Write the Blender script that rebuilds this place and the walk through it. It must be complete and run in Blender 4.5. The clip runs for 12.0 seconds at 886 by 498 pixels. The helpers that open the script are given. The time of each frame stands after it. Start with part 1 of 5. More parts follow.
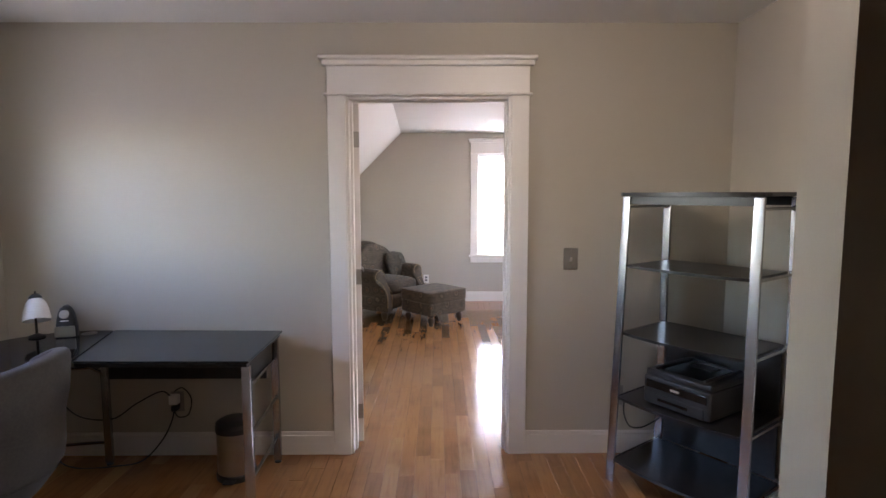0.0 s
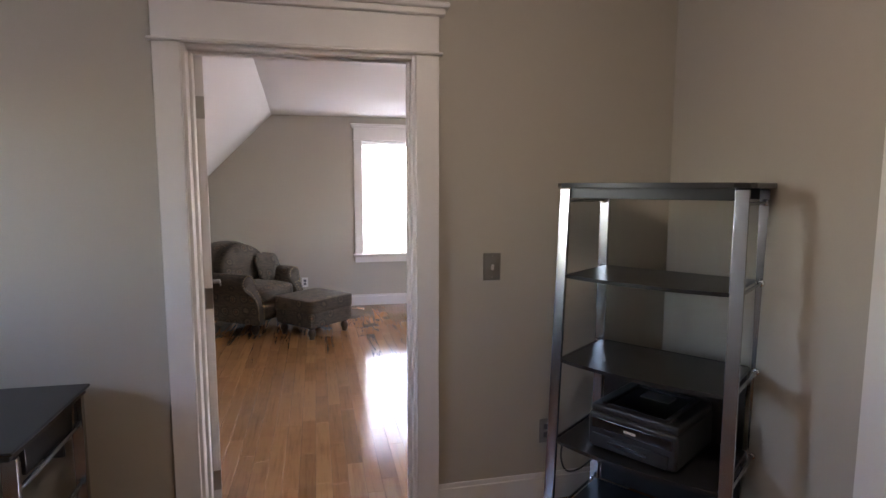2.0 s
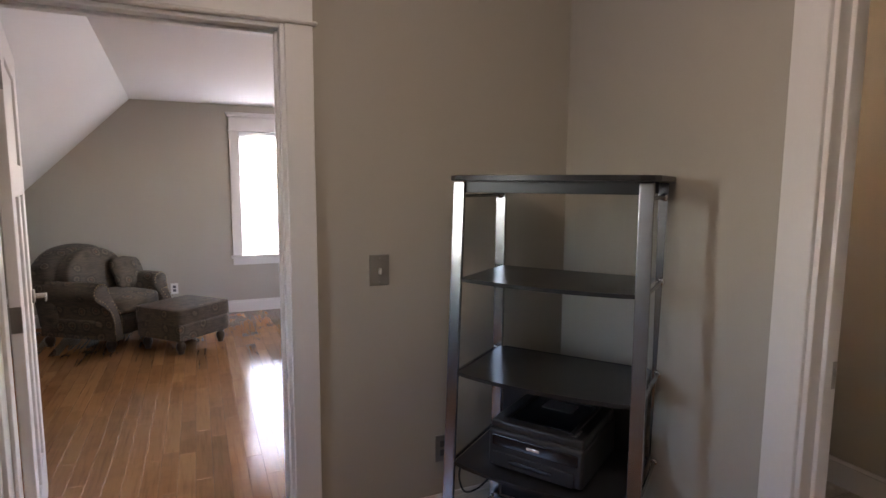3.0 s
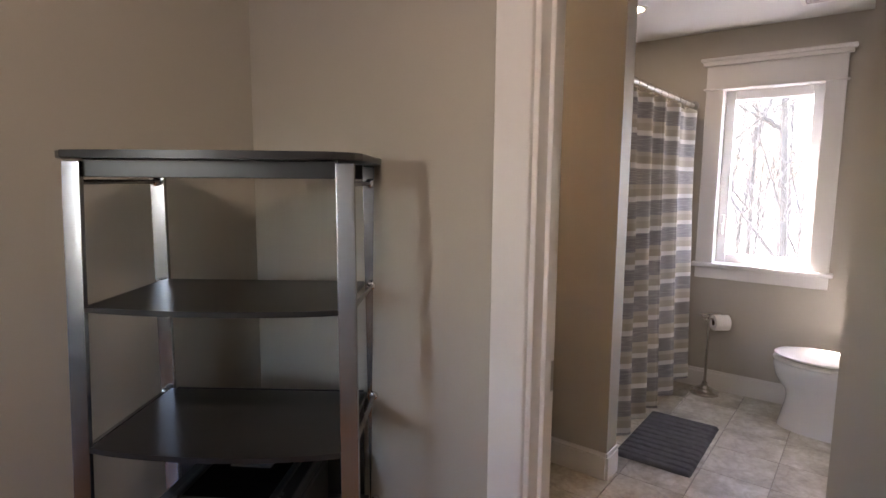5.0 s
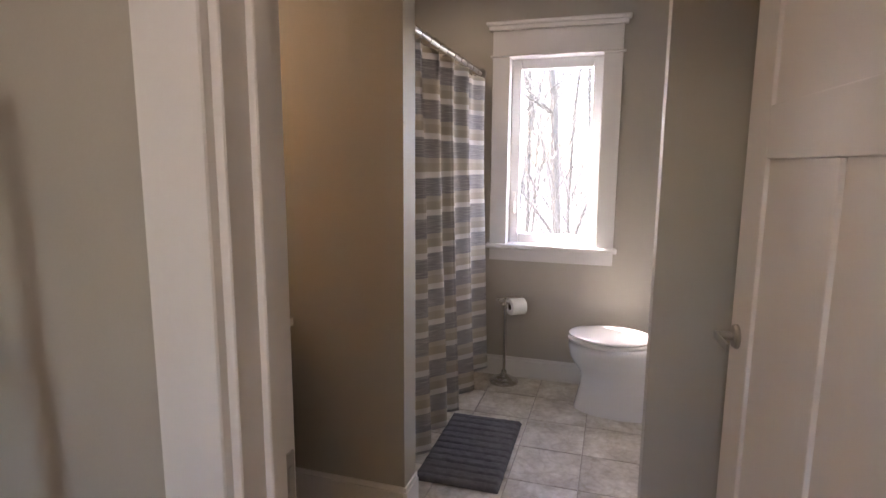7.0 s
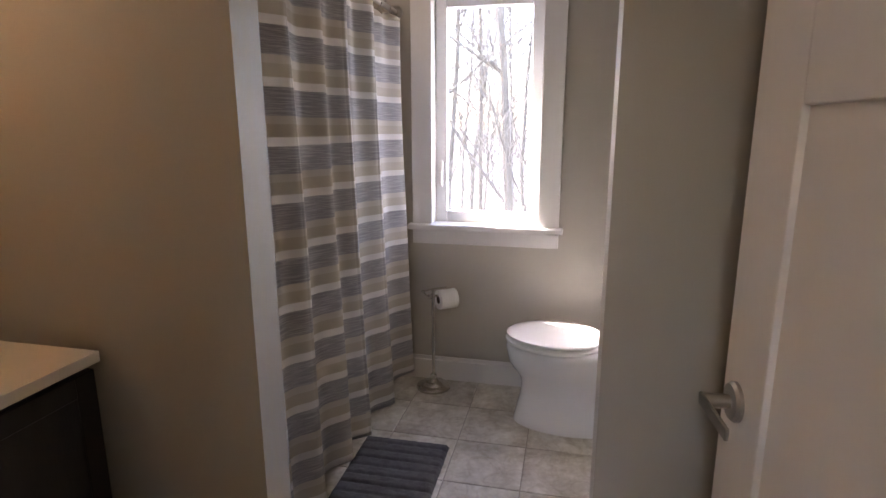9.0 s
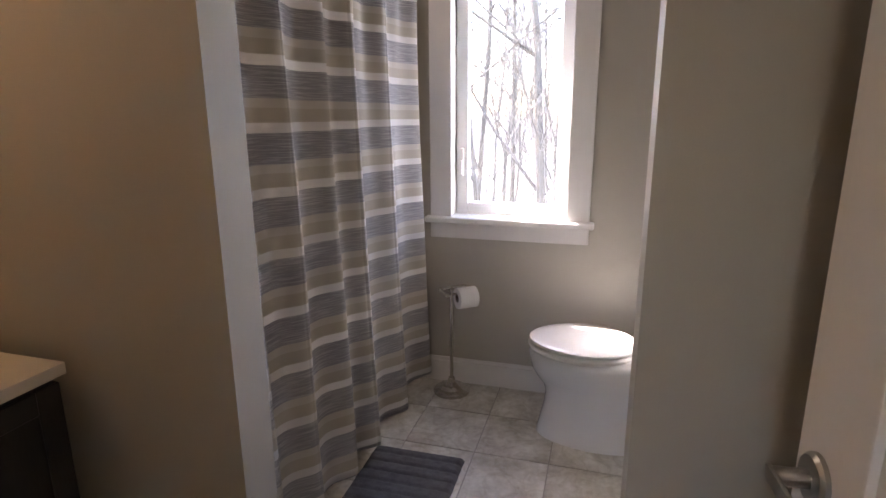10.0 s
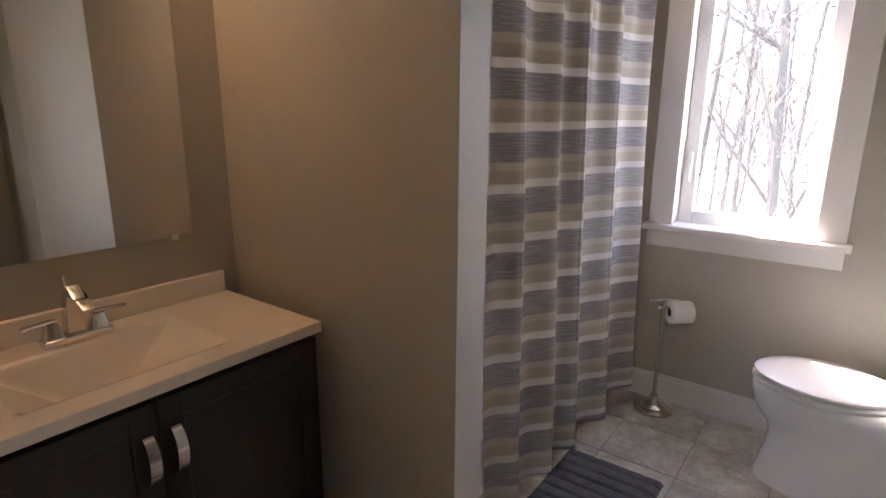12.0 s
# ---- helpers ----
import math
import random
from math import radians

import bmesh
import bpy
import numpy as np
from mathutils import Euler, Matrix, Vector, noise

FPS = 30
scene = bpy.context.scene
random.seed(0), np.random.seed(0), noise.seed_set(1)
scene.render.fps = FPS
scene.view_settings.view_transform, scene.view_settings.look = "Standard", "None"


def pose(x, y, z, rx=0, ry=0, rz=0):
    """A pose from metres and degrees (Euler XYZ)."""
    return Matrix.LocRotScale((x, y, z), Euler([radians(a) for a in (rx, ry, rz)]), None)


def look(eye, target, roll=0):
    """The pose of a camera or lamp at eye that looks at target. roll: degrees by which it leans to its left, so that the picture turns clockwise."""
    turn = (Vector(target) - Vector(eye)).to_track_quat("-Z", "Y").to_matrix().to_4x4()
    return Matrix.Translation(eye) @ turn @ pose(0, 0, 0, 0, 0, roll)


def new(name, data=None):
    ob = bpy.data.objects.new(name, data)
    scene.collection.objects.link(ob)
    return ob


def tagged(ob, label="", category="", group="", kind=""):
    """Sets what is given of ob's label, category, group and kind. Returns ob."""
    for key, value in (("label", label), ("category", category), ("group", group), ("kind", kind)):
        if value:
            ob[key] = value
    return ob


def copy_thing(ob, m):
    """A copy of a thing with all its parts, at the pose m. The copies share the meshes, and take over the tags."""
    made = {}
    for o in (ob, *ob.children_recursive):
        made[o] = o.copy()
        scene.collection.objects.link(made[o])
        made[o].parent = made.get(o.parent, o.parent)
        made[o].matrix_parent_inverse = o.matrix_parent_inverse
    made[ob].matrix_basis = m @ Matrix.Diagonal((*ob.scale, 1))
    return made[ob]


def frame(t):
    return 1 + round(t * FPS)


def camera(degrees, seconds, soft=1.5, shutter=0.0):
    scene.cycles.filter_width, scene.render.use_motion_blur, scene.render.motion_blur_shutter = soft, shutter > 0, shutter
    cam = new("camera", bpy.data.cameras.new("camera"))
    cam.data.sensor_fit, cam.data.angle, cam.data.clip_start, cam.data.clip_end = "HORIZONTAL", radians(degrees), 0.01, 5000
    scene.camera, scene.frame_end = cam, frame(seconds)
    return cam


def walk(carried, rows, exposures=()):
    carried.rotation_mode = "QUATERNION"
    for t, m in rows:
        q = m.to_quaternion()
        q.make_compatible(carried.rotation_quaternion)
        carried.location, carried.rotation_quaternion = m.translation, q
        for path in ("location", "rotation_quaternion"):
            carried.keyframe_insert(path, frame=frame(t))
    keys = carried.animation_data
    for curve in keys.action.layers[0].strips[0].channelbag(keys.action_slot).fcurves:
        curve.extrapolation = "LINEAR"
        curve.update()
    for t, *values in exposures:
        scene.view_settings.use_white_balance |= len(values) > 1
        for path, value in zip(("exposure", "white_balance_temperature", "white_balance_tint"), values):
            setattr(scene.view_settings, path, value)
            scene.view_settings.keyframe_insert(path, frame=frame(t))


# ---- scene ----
cam = camera(77.4, 12.0)
PATH = [
    (0, (0.146, 0.089, 1.505), (0.162, 2.079, 1.308), -0.1),
    (0.5, (0.1, 0.307, 1.501), (0.122, 2.296, 1.297), -0.1),
    (1, (0.073, 0.485, 1.498), (0.184, 2.471, 1.289), -0.0),
    (1.5, (0.093, 0.669, 1.491), (0.365, 2.638, 1.273), 0.0),
    (2, (0.13, 0.837, 1.496), (0.573, 2.775, 1.273), 0.1),
    (2.5, (0.185, 0.968, 1.491), (0.792, 2.86, 1.264), 0.2),
    (4.5, (0.482, 1.39, 1.453), (1.903, 2.776, 1.209), 0.6),
    (5, (0.605, 1.415, 1.453), (2.174, 2.63, 1.204), 0.5),
    (5.5, (0.745, 1.472, 1.434), (2.434, 2.513, 1.179), 0.4),
    (6, (0.879, 1.531, 1.45), (2.649, 2.42, 1.177), 0.3),
    (6.5, (1.022, 1.582, 1.421), (2.865, 2.304, 1.136), 0.5),
    (7, (1.219, 1.602, 1.409), (3.108, 2.185, 1.104), 0.4),
    (9, (1.889, 1.554, 1.396), (3.795, 1.988, 0.972), -0.1),
    (9.5, (2.022, 1.554, 1.39), (3.918, 1.996, 0.93), -0.2),
    (10, (2.118, 1.541, 1.39), (3.984, 2.086, 0.919), -0.3),
    (10.5, (2.13, 1.538, 1.386), (3.942, 2.241, 0.913), -0.2),
    (11, (2.106, 1.538, 1.387), (3.827, 2.441, 0.917), -0.1),
    (11.5, (2.078, 1.574, 1.396), (3.718, 2.616, 0.919), 0.3),
    (12, (2.063, 1.597, 1.398), (3.618, 2.76, 0.92), 0.4),
]
walk(cam, [(t, look(eye, target, roll)) for t, eye, target, roll in PATH], [(0, 5.75, 6800, 19), (1, 5.5, 6850, 20), (2.5, 5.1, 6950, 21), (5, 5.45, 7150, 23), (6, 5.4, 7200, 24), (7, 5.25, 7200, 24), (9, 5.08, 7050, 23), (11, 5.05, 7000, 22), (12, 5.2, 7050, 23)])

VANITY_GLOW = 0.26
CEILING_GLOW = 0.58
TUB_GLOW = 2.4
# ---- light ----
world = bpy.data.worlds.new("sky")
scene.world = world
world.use_nodes = True
wn = world.node_tree
sky = wn.nodes.new("ShaderNodeTexSky")
sky.sky_type = "NISHITA"
sky.sun_disc = False
sky.sun_elevation = radians(54)
sky.sun_rotation = radians(32)
sky.air_density = 1.0
sky.dust_density = 1.0
wn.links.new(sky.outputs[0], wn.nodes["Background"].inputs[0])
wn.nodes["Background"].inputs[1].default_value = 0.15

sun = new("sun", bpy.data.lights.new("sun", "SUN"))
sun.data.energy = 1.6
sun.data.angle = radians(0.6)
sun.data.color = (0.97, 0.97, 0.96)
sun.matrix_world = look((0, 0, 0), (-1.0, -1.6, -2.6))


def window_light(name, eye, target, w, h, power, color=(0.95, 0.97, 1.0)):
    """Sky light standing in a window's opening."""
    lamp = bpy.data.lights.new(name, "AREA")
    lamp.shape, lamp.size, lamp.size_y = "RECTANGLE", w, h
    lamp.energy, lamp.color = power, color
    ob = new(name, lamp)
    ob.matrix_world = look(eye, target)
    return ob


window_light("east_window_light", (3.12, 5.6, 1.45), (0, 5.6, 1.4), 0.75, 1.15, 0.42, (0.86, 0.94, 1.0))

# ---- materials ----


def nodes_of(m):
    m.use_nodes = True
    return m.node_tree.nodes, m.node_tree.links, m.node_tree.nodes["Principled BSDF"]


def coords(n, l, scale=(1, 1, 1), kind="Object"):
    tc = n.new("ShaderNodeTexCoord")
    mp = n.new("ShaderNodeMapping")
    mp.inputs["Scale"].default_value = scale
    l.new(tc.outputs[kind], mp.inputs[0])
    return mp.outputs[0]


def noise_tex(n, l, vec, scale, detail=4.0, rough=0.55):
    t = n.new("ShaderNodeTexNoise")
    t.inputs["Scale"].default_value = scale
    t.inputs["Detail"].default_value = detail
    t.inputs["Roughness"].default_value = rough
    l.new(vec, t.inputs["Vector"])
    return t.outputs["Fac"]


def ramp(n, l, fac, stops):
    r = n.new("ShaderNodeValToRGB")
    els = r.color_ramp.elements
    while len(els) < len(stops):
        els.new(0.5)
    for e, (p, c) in zip(els, stops):
        e.position, e.color = p, (*c, 1)
    l.new(fac, r.inputs[0])
    return r.outputs[0]


def bump(n, l, b, height, strength, dist=0.002):
    bp = n.new("ShaderNodeBump")
    bp.inputs["Strength"].default_value = strength
    bp.inputs["Distance"].default_value = dist
    l.new(height, bp.inputs["Height"])
    l.new(bp.outputs[0], b.inputs["Normal"])


def shade(c, f):
    return tuple(min(1, v * f) for v in c)


def surface(name, color, rough=0.5, metal=0.0, vary=0.12, big=1.5, fine=60.0, relief=0.1, coat=0.0, rough_vary=0.08, stretch=(1, 1, 1)):
    """A plain surface with variation at two scales and fine relief."""
    m = bpy.data.materials.new(name)
    n, l, b = nodes_of(m)
    v = coords(n, l, stretch)
    a = noise_tex(n, l, v, big, 3)
    f = noise_tex(n, l, v, fine, 5)
    mix = n.new("ShaderNodeMath")
    mix.operation = "MULTIPLY_ADD"
    l.new(f, mix.inputs[0])
    mix.inputs[1].default_value = 0.4
    sub = n.new("ShaderNodeMath")
    sub.operation = "MULTIPLY"
    sub.inputs[1].default_value = 0.6
    l.new(a, sub.inputs[0])
    l.new(sub.outputs[0], mix.inputs[2])
    l.new(ramp(n, l, mix.outputs[0], [(0.3, shade(color, 1 - vary)), (0.7, shade(color, 1 + vary))]), b.inputs["Base Color"])
    rr = n.new("ShaderNodeMapRange")
    rr.inputs["To Min"].default_value = max(0.02, rough - rough_vary)
    rr.inputs["To Max"].default_value = min(1, rough + rough_vary)
    l.new(a, rr.inputs["Value"])
    l.new(rr.outputs[0], b.inputs["Roughness"])
    b.inputs["Metallic"].default_value = metal
    b.inputs["Coat Weight"].default_value = coat
    if relief:
        bump(n, l, b, f, relief, 0.001)
    return m


M = {}
M["wall"] = surface("wall_paint", (0.465, 0.425, 0.36), 0.55, vary=0.03, big=0.8, fine=220, relief=0.12)
M["ceiling"] = surface("ceiling_paint", (0.74, 0.73, 0.72), 0.85, vary=0.025, big=0.7, fine=150, relief=0.1)
M["trim"] = surface("trim_paint", (0.78, 0.75, 0.72), 0.35, vary=0.02, big=2.0, fine=90, relief=0.04)
M["door"] = surface("door_paint", (0.74, 0.70, 0.67), 0.48, vary=0.02, big=2.0, fine=90, relief=0.04)
M["nickel"] = surface("brushed_nickel", (0.42, 0.395, 0.365), 0.32, 1.0, vary=0.06, fine=200, relief=0.05)
M["chrome"] = surface("chrome", (0.75, 0.75, 0.76), 0.10, 1.0, vary=0.03, rough_vary=0.03, relief=0)
M["steel"] = surface("polished_steel", (0.46, 0.465, 0.49), 0.24, 1.0, vary=0.06, fine=120, relief=0.03, stretch=(1, 1, 0.1))
M["black_glass"] = surface("black_glass", (0.012, 0.012, 0.013), 0.08, vary=0.2, rough_vary=0.03, relief=0)
M["black_wood"] = surface("black_laminate", (0.018, 0.017, 0.018), 0.32, vary=0.3, fine=40, relief=0.05)
M["black_plastic"] = surface("black_plastic", (0.02, 0.02, 0.022), 0.42, vary=0.2, fine=300, relief=0.08)
M["grey_plastic"] = surface("grey_plastic", (0.12, 0.12, 0.13), 0.4, vary=0.1)
M["white_plastic"] = surface("white_plastic", (0.8, 0.78, 0.75), 0.35, vary=0.02)
M["stand"] = surface("satin_steel", (0.56, 0.535, 0.50), 0.26, 1.0, vary=0.06, fine=200, relief=0.03)
M["plate"] = surface("switch_plate", (0.30, 0.285, 0.265), 0.33, 0.6, vary=0.05, fine=150)
M["subfloor"] = surface("dark_subfloor", (0.05, 0.03, 0.018), 0.7)
M["grout"] = surface("grout", (0.34, 0.31, 0.27), 0.9, fine=120, relief=0.3)
M["porcelain"] = surface("white_porcelain", (0.82, 0.81, 0.80), 0.08, vary=0.01, rough_vary=0.02, relief=0, coat=0.3)
M["tub"] = surface("tub_acrylic", (0.80, 0.80, 0.79), 0.15, vary=0.02, relief=0)
M["cultured"] = surface("cultured_marble", (0.80, 0.74, 0.66), 0.16, vary=0.025, big=3, fine=25, relief=0, coat=0.3)
M["espresso"] = surface("espresso_wood", (0.022, 0.017, 0.016), 0.35, vary=0.35, big=3, fine=30, relief=0.08, stretch=(8, 8, 1))
M["velvet"] = surface("grey_microfibre", (0.050, 0.043, 0.038), 0.9, vary=0.3, big=5, fine=90, relief=0.3)
M["paper"] = surface("tissue_paper", (0.85, 0.84, 0.82), 0.9, vary=0.03, fine=200, relief=0.3)
M["cord"] = surface("black_cord", (0.015, 0.015, 0.015), 0.5, relief=0)
M["dark_wood"] = surface("dark_turned_wood", (0.05, 0.028, 0.016), 0.35, vary=0.3, fine=30)
M["brass"] = surface("antique_brass_nail", (0.35, 0.26, 0.15), 0.35, 1.0, vary=0.1)


def mat_wood_floor():
    m = bpy.data.materials.new("oak_plank")
    n, l, b = nodes_of(m)
    info = n.new("ShaderNodeObjectInfo")
    tc = n.new("ShaderNodeTexCoord")
    geo = n.new("ShaderNodeNewGeometry")
    rnd = n.new("ShaderNodeMath")
    rnd.operation = "ADD"
    l.new(info.outputs["Random"], rnd.inputs[0])
    l.new(geo.outputs["Random Per Island"], rnd.inputs[1])
    fr = n.new("ShaderNodeMath")
    fr.operation = "FRACT"
    l.new(rnd.outputs[0], fr.inputs[0])
    off = n.new("ShaderNodeVectorMath")
    off.operation = "MULTIPLY_ADD"
    comb = n.new("ShaderNodeCombineXYZ")
    for i in range(3):
        l.new(fr.outputs[0], comb.inputs[i])
    l.new(comb.outputs[0], off.inputs[0])
    off.inputs[1].default_value = (13.0, 27.0, 5.0)
    l.new(tc.outputs["Object"], off.inputs[2])
    mp = n.new("ShaderNodeMapping")
    mp.inputs["Scale"].default_value = (26, 1.4, 10)
    l.new(off.outputs[0], mp.inputs[0])
    grain = noise_tex(n, l, mp.outputs[0], 2.0, 8, 0.65)
    cloud = noise_tex(n, l, off.outputs[0], 3.0, 4, 0.6)
    base = ramp(n, l, fr.outputs[0], [(0.0, (0.25, 0.115, 0.044)), (0.35, (0.37, 0.18, 0.072)), (0.7, (0.31, 0.143, 0.055)), (1.0, (0.43, 0.222, 0.096))])
    g = ramp(n, l, grain, [(0.3, (0.62, 0.58, 0.54)), (0.52, (1, 1, 1)), (0.75, (0.86, 0.83, 0.8))])
    mx = n.new("ShaderNodeMix")
    mx.data_type, mx.blend_type = "RGBA", "MULTIPLY"
    mx.inputs["Factor"].default_value = 0.75
    l.new(base, mx.inputs["A"])
    l.new(g, mx.inputs["B"])
    c = ramp(n, l, cloud, [(0.25, (0.7, 0.66, 0.62)), (0.5, (1, 1, 1)), (0.8, (1.0, 0.98, 0.95))])
    m2 = n.new("ShaderNodeMix")
    m2.data_type, m2.blend_type = "RGBA", "MULTIPLY"
    m2.inputs["Factor"].default_value = 0.8
    l.new(mx.outputs["Result"], m2.inputs["A"])
    l.new(c, m2.inputs["B"])
    l.new(m2.outputs["Result"], b.inputs["Base Color"])
    rr = n.new("ShaderNodeMapRange")
    rr.inputs["To Min"].default_value, rr.inputs["To Max"].default_value = 0.09, 0.18
    l.new(cloud, rr.inputs["Value"])
    l.new(rr.outputs[0], b.inputs["Roughness"])
    b.inputs["Coat Weight"].default_value = 0.25
    b.inputs["Coat Roughness"].default_value = 0.12
    return m


def mat_tile():
    m = bpy.data.materials.new("stone_tile")
    n, l, b = nodes_of(m)
    info = n.new("ShaderNodeObjectInfo")
    tc = n.new("ShaderNodeTexCoord")
    comb = n.new("ShaderNodeCombineXYZ")
    for i in range(3):
        l.new(info.outputs["Random"], comb.inputs[i])
    off = n.new("ShaderNodeVectorMath")
    off.operation = "MULTIPLY_ADD"
    l.new(comb.outputs[0], off.inputs[0])
    off.inputs[1].default_value = (31.0, 17.0, 9.0)
    l.new(tc.outputs["Object"], off.inputs[2])
    cloud = noise_tex(n, l, off.outputs[0], 5.0, 7, 0.62)
    fine = noise_tex(n, l, off.outputs[0], 38.0, 5, 0.6)
    vein = n.new("ShaderNodeTexNoise")
    vein.inputs["Scale"].default_value = 7.0
    vein.inputs["Detail"].default_value = 6
    vein.inputs["Distortion"].default_value = 1.6
    l.new(off.outputs[0], vein.inputs["Vector"])
    base = ramp(n, l, cloud, [(0.30, (0.37, 0.33, 0.27)), (0.5, (0.58, 0.54, 0.47)), (0.66, (0.74, 0.71, 0.65))])
    vr = ramp(n, l, vein.outputs["Fac"], [(0.40, (1, 1, 1)), (0.485, (0.74, 0.70, 0.63)), (0.53, (1.0, 1.0, 1.0))])
    fr = ramp(n, l, fine, [(0.3, (0.82, 0.8, 0.78)), (0.6, (1, 1, 1))])
    mx = n.new("ShaderNodeMix")
    mx.data_type, mx.blend_type = "RGBA", "MULTIPLY"
    mx.inputs["Factor"].default_value = 0.5
    l.new(base, mx.inputs["A"])
    l.new(vr, mx.inputs["B"])
    m2 = n.new("ShaderNodeMix")
    m2.data_type, m2.blend_type = "RGBA", "MULTIPLY"
    m2.inputs["Factor"].default_value = 0.9
    l.new(mx.outputs["Result"], m2.inputs["A"])
    l.new(fr, m2.inputs["B"])
    l.new(m2.outputs["Result"], b.inputs["Base Color"])
    rr = n.new("ShaderNodeMapRange")
    rr.inputs["To Min"].default_value, rr.inputs["To Max"].default_value = 0.28, 0.5
    l.new(fine, rr.inputs["Value"])
    l.new(rr.outputs[0], b.inputs["Roughness"])
    bump(n, l, b, cloud, 0.18, 0.003)
    return m


def mat_glass():
    m = bpy.data.materials.new("window_glass")
    n, l, b = nodes_of(m)
    b.inputs["Base Color"].default_value = (1, 1, 1, 1)
    b.inputs["Transmission Weight"].default_value = 1.0
    b.inputs["Roughness"].default_value = 0.0
    b.inputs["IOR"].default_value = 1.05
    return m


def mat_mirror():
    m = bpy.data.materials.new("mirror_silver")
    n, l, b = nodes_of(m)
    b.inputs["Base Color"].default_value = (0.86, 0.87, 0.86, 1)
    b.inputs["Metallic"].default_value = 1.0
    b.inputs["Roughness"].default_value = 0.02
    return m


M["oak"] = mat_wood_floor()
M["tile"] = mat_tile()
M["glass"] = mat_glass()
M["mirror"] = mat_mirror()

# ---- mesh helpers ----


def add_box(bm, x0, x1, y0, y1, z0, z1, m=None):
    vs = [bm.verts.new((x, y, z)) for z in (z0, z1) for y in (y0, y1) for x in (x0, x1)]
    if m is not None:
        for v in vs:
            v.co = m @ v.co
    for q in ((0, 2, 3, 1), (4, 5, 7, 6), (0, 1, 5, 4), (2, 6, 7, 3), (0, 4, 6, 2), (1, 3, 7, 5)):
        bm.faces.new([vs[i] for i in q])
    return vs


def box(x0, x1, y0, y1, z0, z1, bevel=0.0, segs=2, m=None):
    bm = bmesh.new()
    add_box(bm, x0, x1, y0, y1, z0, z1)
    if bevel:
        bmesh.ops.bevel(bm, geom=bm.edges[:], offset=bevel, segments=segs, affect="EDGES", profile=0.5)
    bm.normal_update()
    flat = bm.faces.layers.int.new("flat")
    for f in bm.faces:
        f[flat] = 1 if max(abs(c) for c in f.normal) > 0.9995 else 0
    if m is not None:
        bmesh.ops.transform(bm, matrix=m, verts=bm.verts)
    return bm


def lathe(profile, segs=32, m=None, cap=True):
    """Turns (radius, height) pairs round z."""
    bm = bmesh.new()
    rings = []
    for r, z in profile:
        rings.append([bm.verts.new((r * math.cos(2 * math.pi * i / segs), r * math.sin(2 * math.pi * i / segs), z)) for i in range(segs)])
    for a, b in zip(rings, rings[1:]):
        for i in range(segs):
            j = (i + 1) % segs
            bm.faces.new((a[i], a[j], b[j], b[i]))
    if cap:
        bm.faces.new(rings[0][::-1])
        bm.faces.new(rings[-1])
    if m is not None:
        bmesh.ops.transform(bm, matrix=m, verts=bm.verts)
    return bm


def rod(a, b, r, segs=14, r2=None):
    a, b = Vector(a), Vector(b)
    d = b - a
    m = Matrix.Translation(a) @ d.to_track_quat("Z", "Y").to_matrix().to_4x4()
    return lathe([(r, 0), (r if r2 is None else r2, d.length)], segs, m)


def tube(points, r, segs=8, smooth=6, flat=1.0):
    """A round bar swept along a smoothed line of points; flat squeezes it along its second axis."""
    pts = [Vector(p) for p in points]
    if smooth > 1 and len(pts) > 2:
        out = []
        for i in range(len(pts) - 1):
            p0, p1, p2, p3 = pts[max(i - 1, 0)], pts[i], pts[i + 1], pts[min(i + 2, len(pts) - 1)]
            for k in range(smooth):
                t = k / smooth
                out.append(0.5 * ((2 * p1) + (p2 - p0) * t + (2 * p0 - 5 * p1 + 4 * p2 - p3) * t * t + (3 * p1 - p0 - 3 * p2 + p3) * t ** 3))
        out.append(pts[-1])
        pts = out
    bm = bmesh.new()
    rings = []
    up = Vector((0, 0, 1))
    for i, p in enumerate(pts):
        d = (pts[min(i + 1, len(pts) - 1)] - pts[max(i - 1, 0)]).normalized()
        side = d.cross(up)
        if side.length < 0.2:
            side = d.cross(Vector((1, 0, 0)))
        side.normalize()
        top = side.cross(d).normalized()
        rings.append([bm.verts.new(p + r * (math.cos(2 * math.pi * k / segs) * side + flat * math.sin(2 * math.pi * k / segs) * top)) for k in range(segs)])
    for a, b in zip(rings, rings[1:]):
        for i in range(segs):
            j = (i + 1) % segs
            bm.faces.new((a[i], a[j], b[j], b[i]))
    bm.faces.new(rings[0][::-1])
    bm.faces.new(rings[-1])
    return bm


def merge(*bms):
    out = bmesh.new()
    for b in bms:
        me = bpy.data.meshes.new("tmp")
        b.to_mesh(me)
        b.free()
        out.from_mesh(me)
        bpy.data.meshes.remove(me)
    return out


def finish(ob_name, bm, material, smooth=None):
    bmesh.ops.recalc_face_normals(bm, faces=bm.faces)
    me = bpy.data.meshes.new(ob_name)
    bm.to_mesh(me)
    bm.free()
    me.materials.append(material)
    if smooth:
        kept = [d.value for d in me.attributes["flat"].data] if "flat" in me.attributes else None
        for i, p in enumerate(me.polygons):
            p.use_smooth = not (kept and kept[i])
        me.set_sharp_from_angle(angle=radians(smooth))
    ob = new(ob_name, me)
    if smooth and len(me.polygons) < 400:
        wn_mod = ob.modifiers.new("even_normals", "WEIGHTED_NORMAL")
        wn_mod.keep_sharp = True
    return ob


def part(name, bm, material, parent, label="", smooth=35):
    ob = finish(name, bm, material, smooth)
    ob.parent = parent
    if label:
        tagged(ob, label)
    return ob


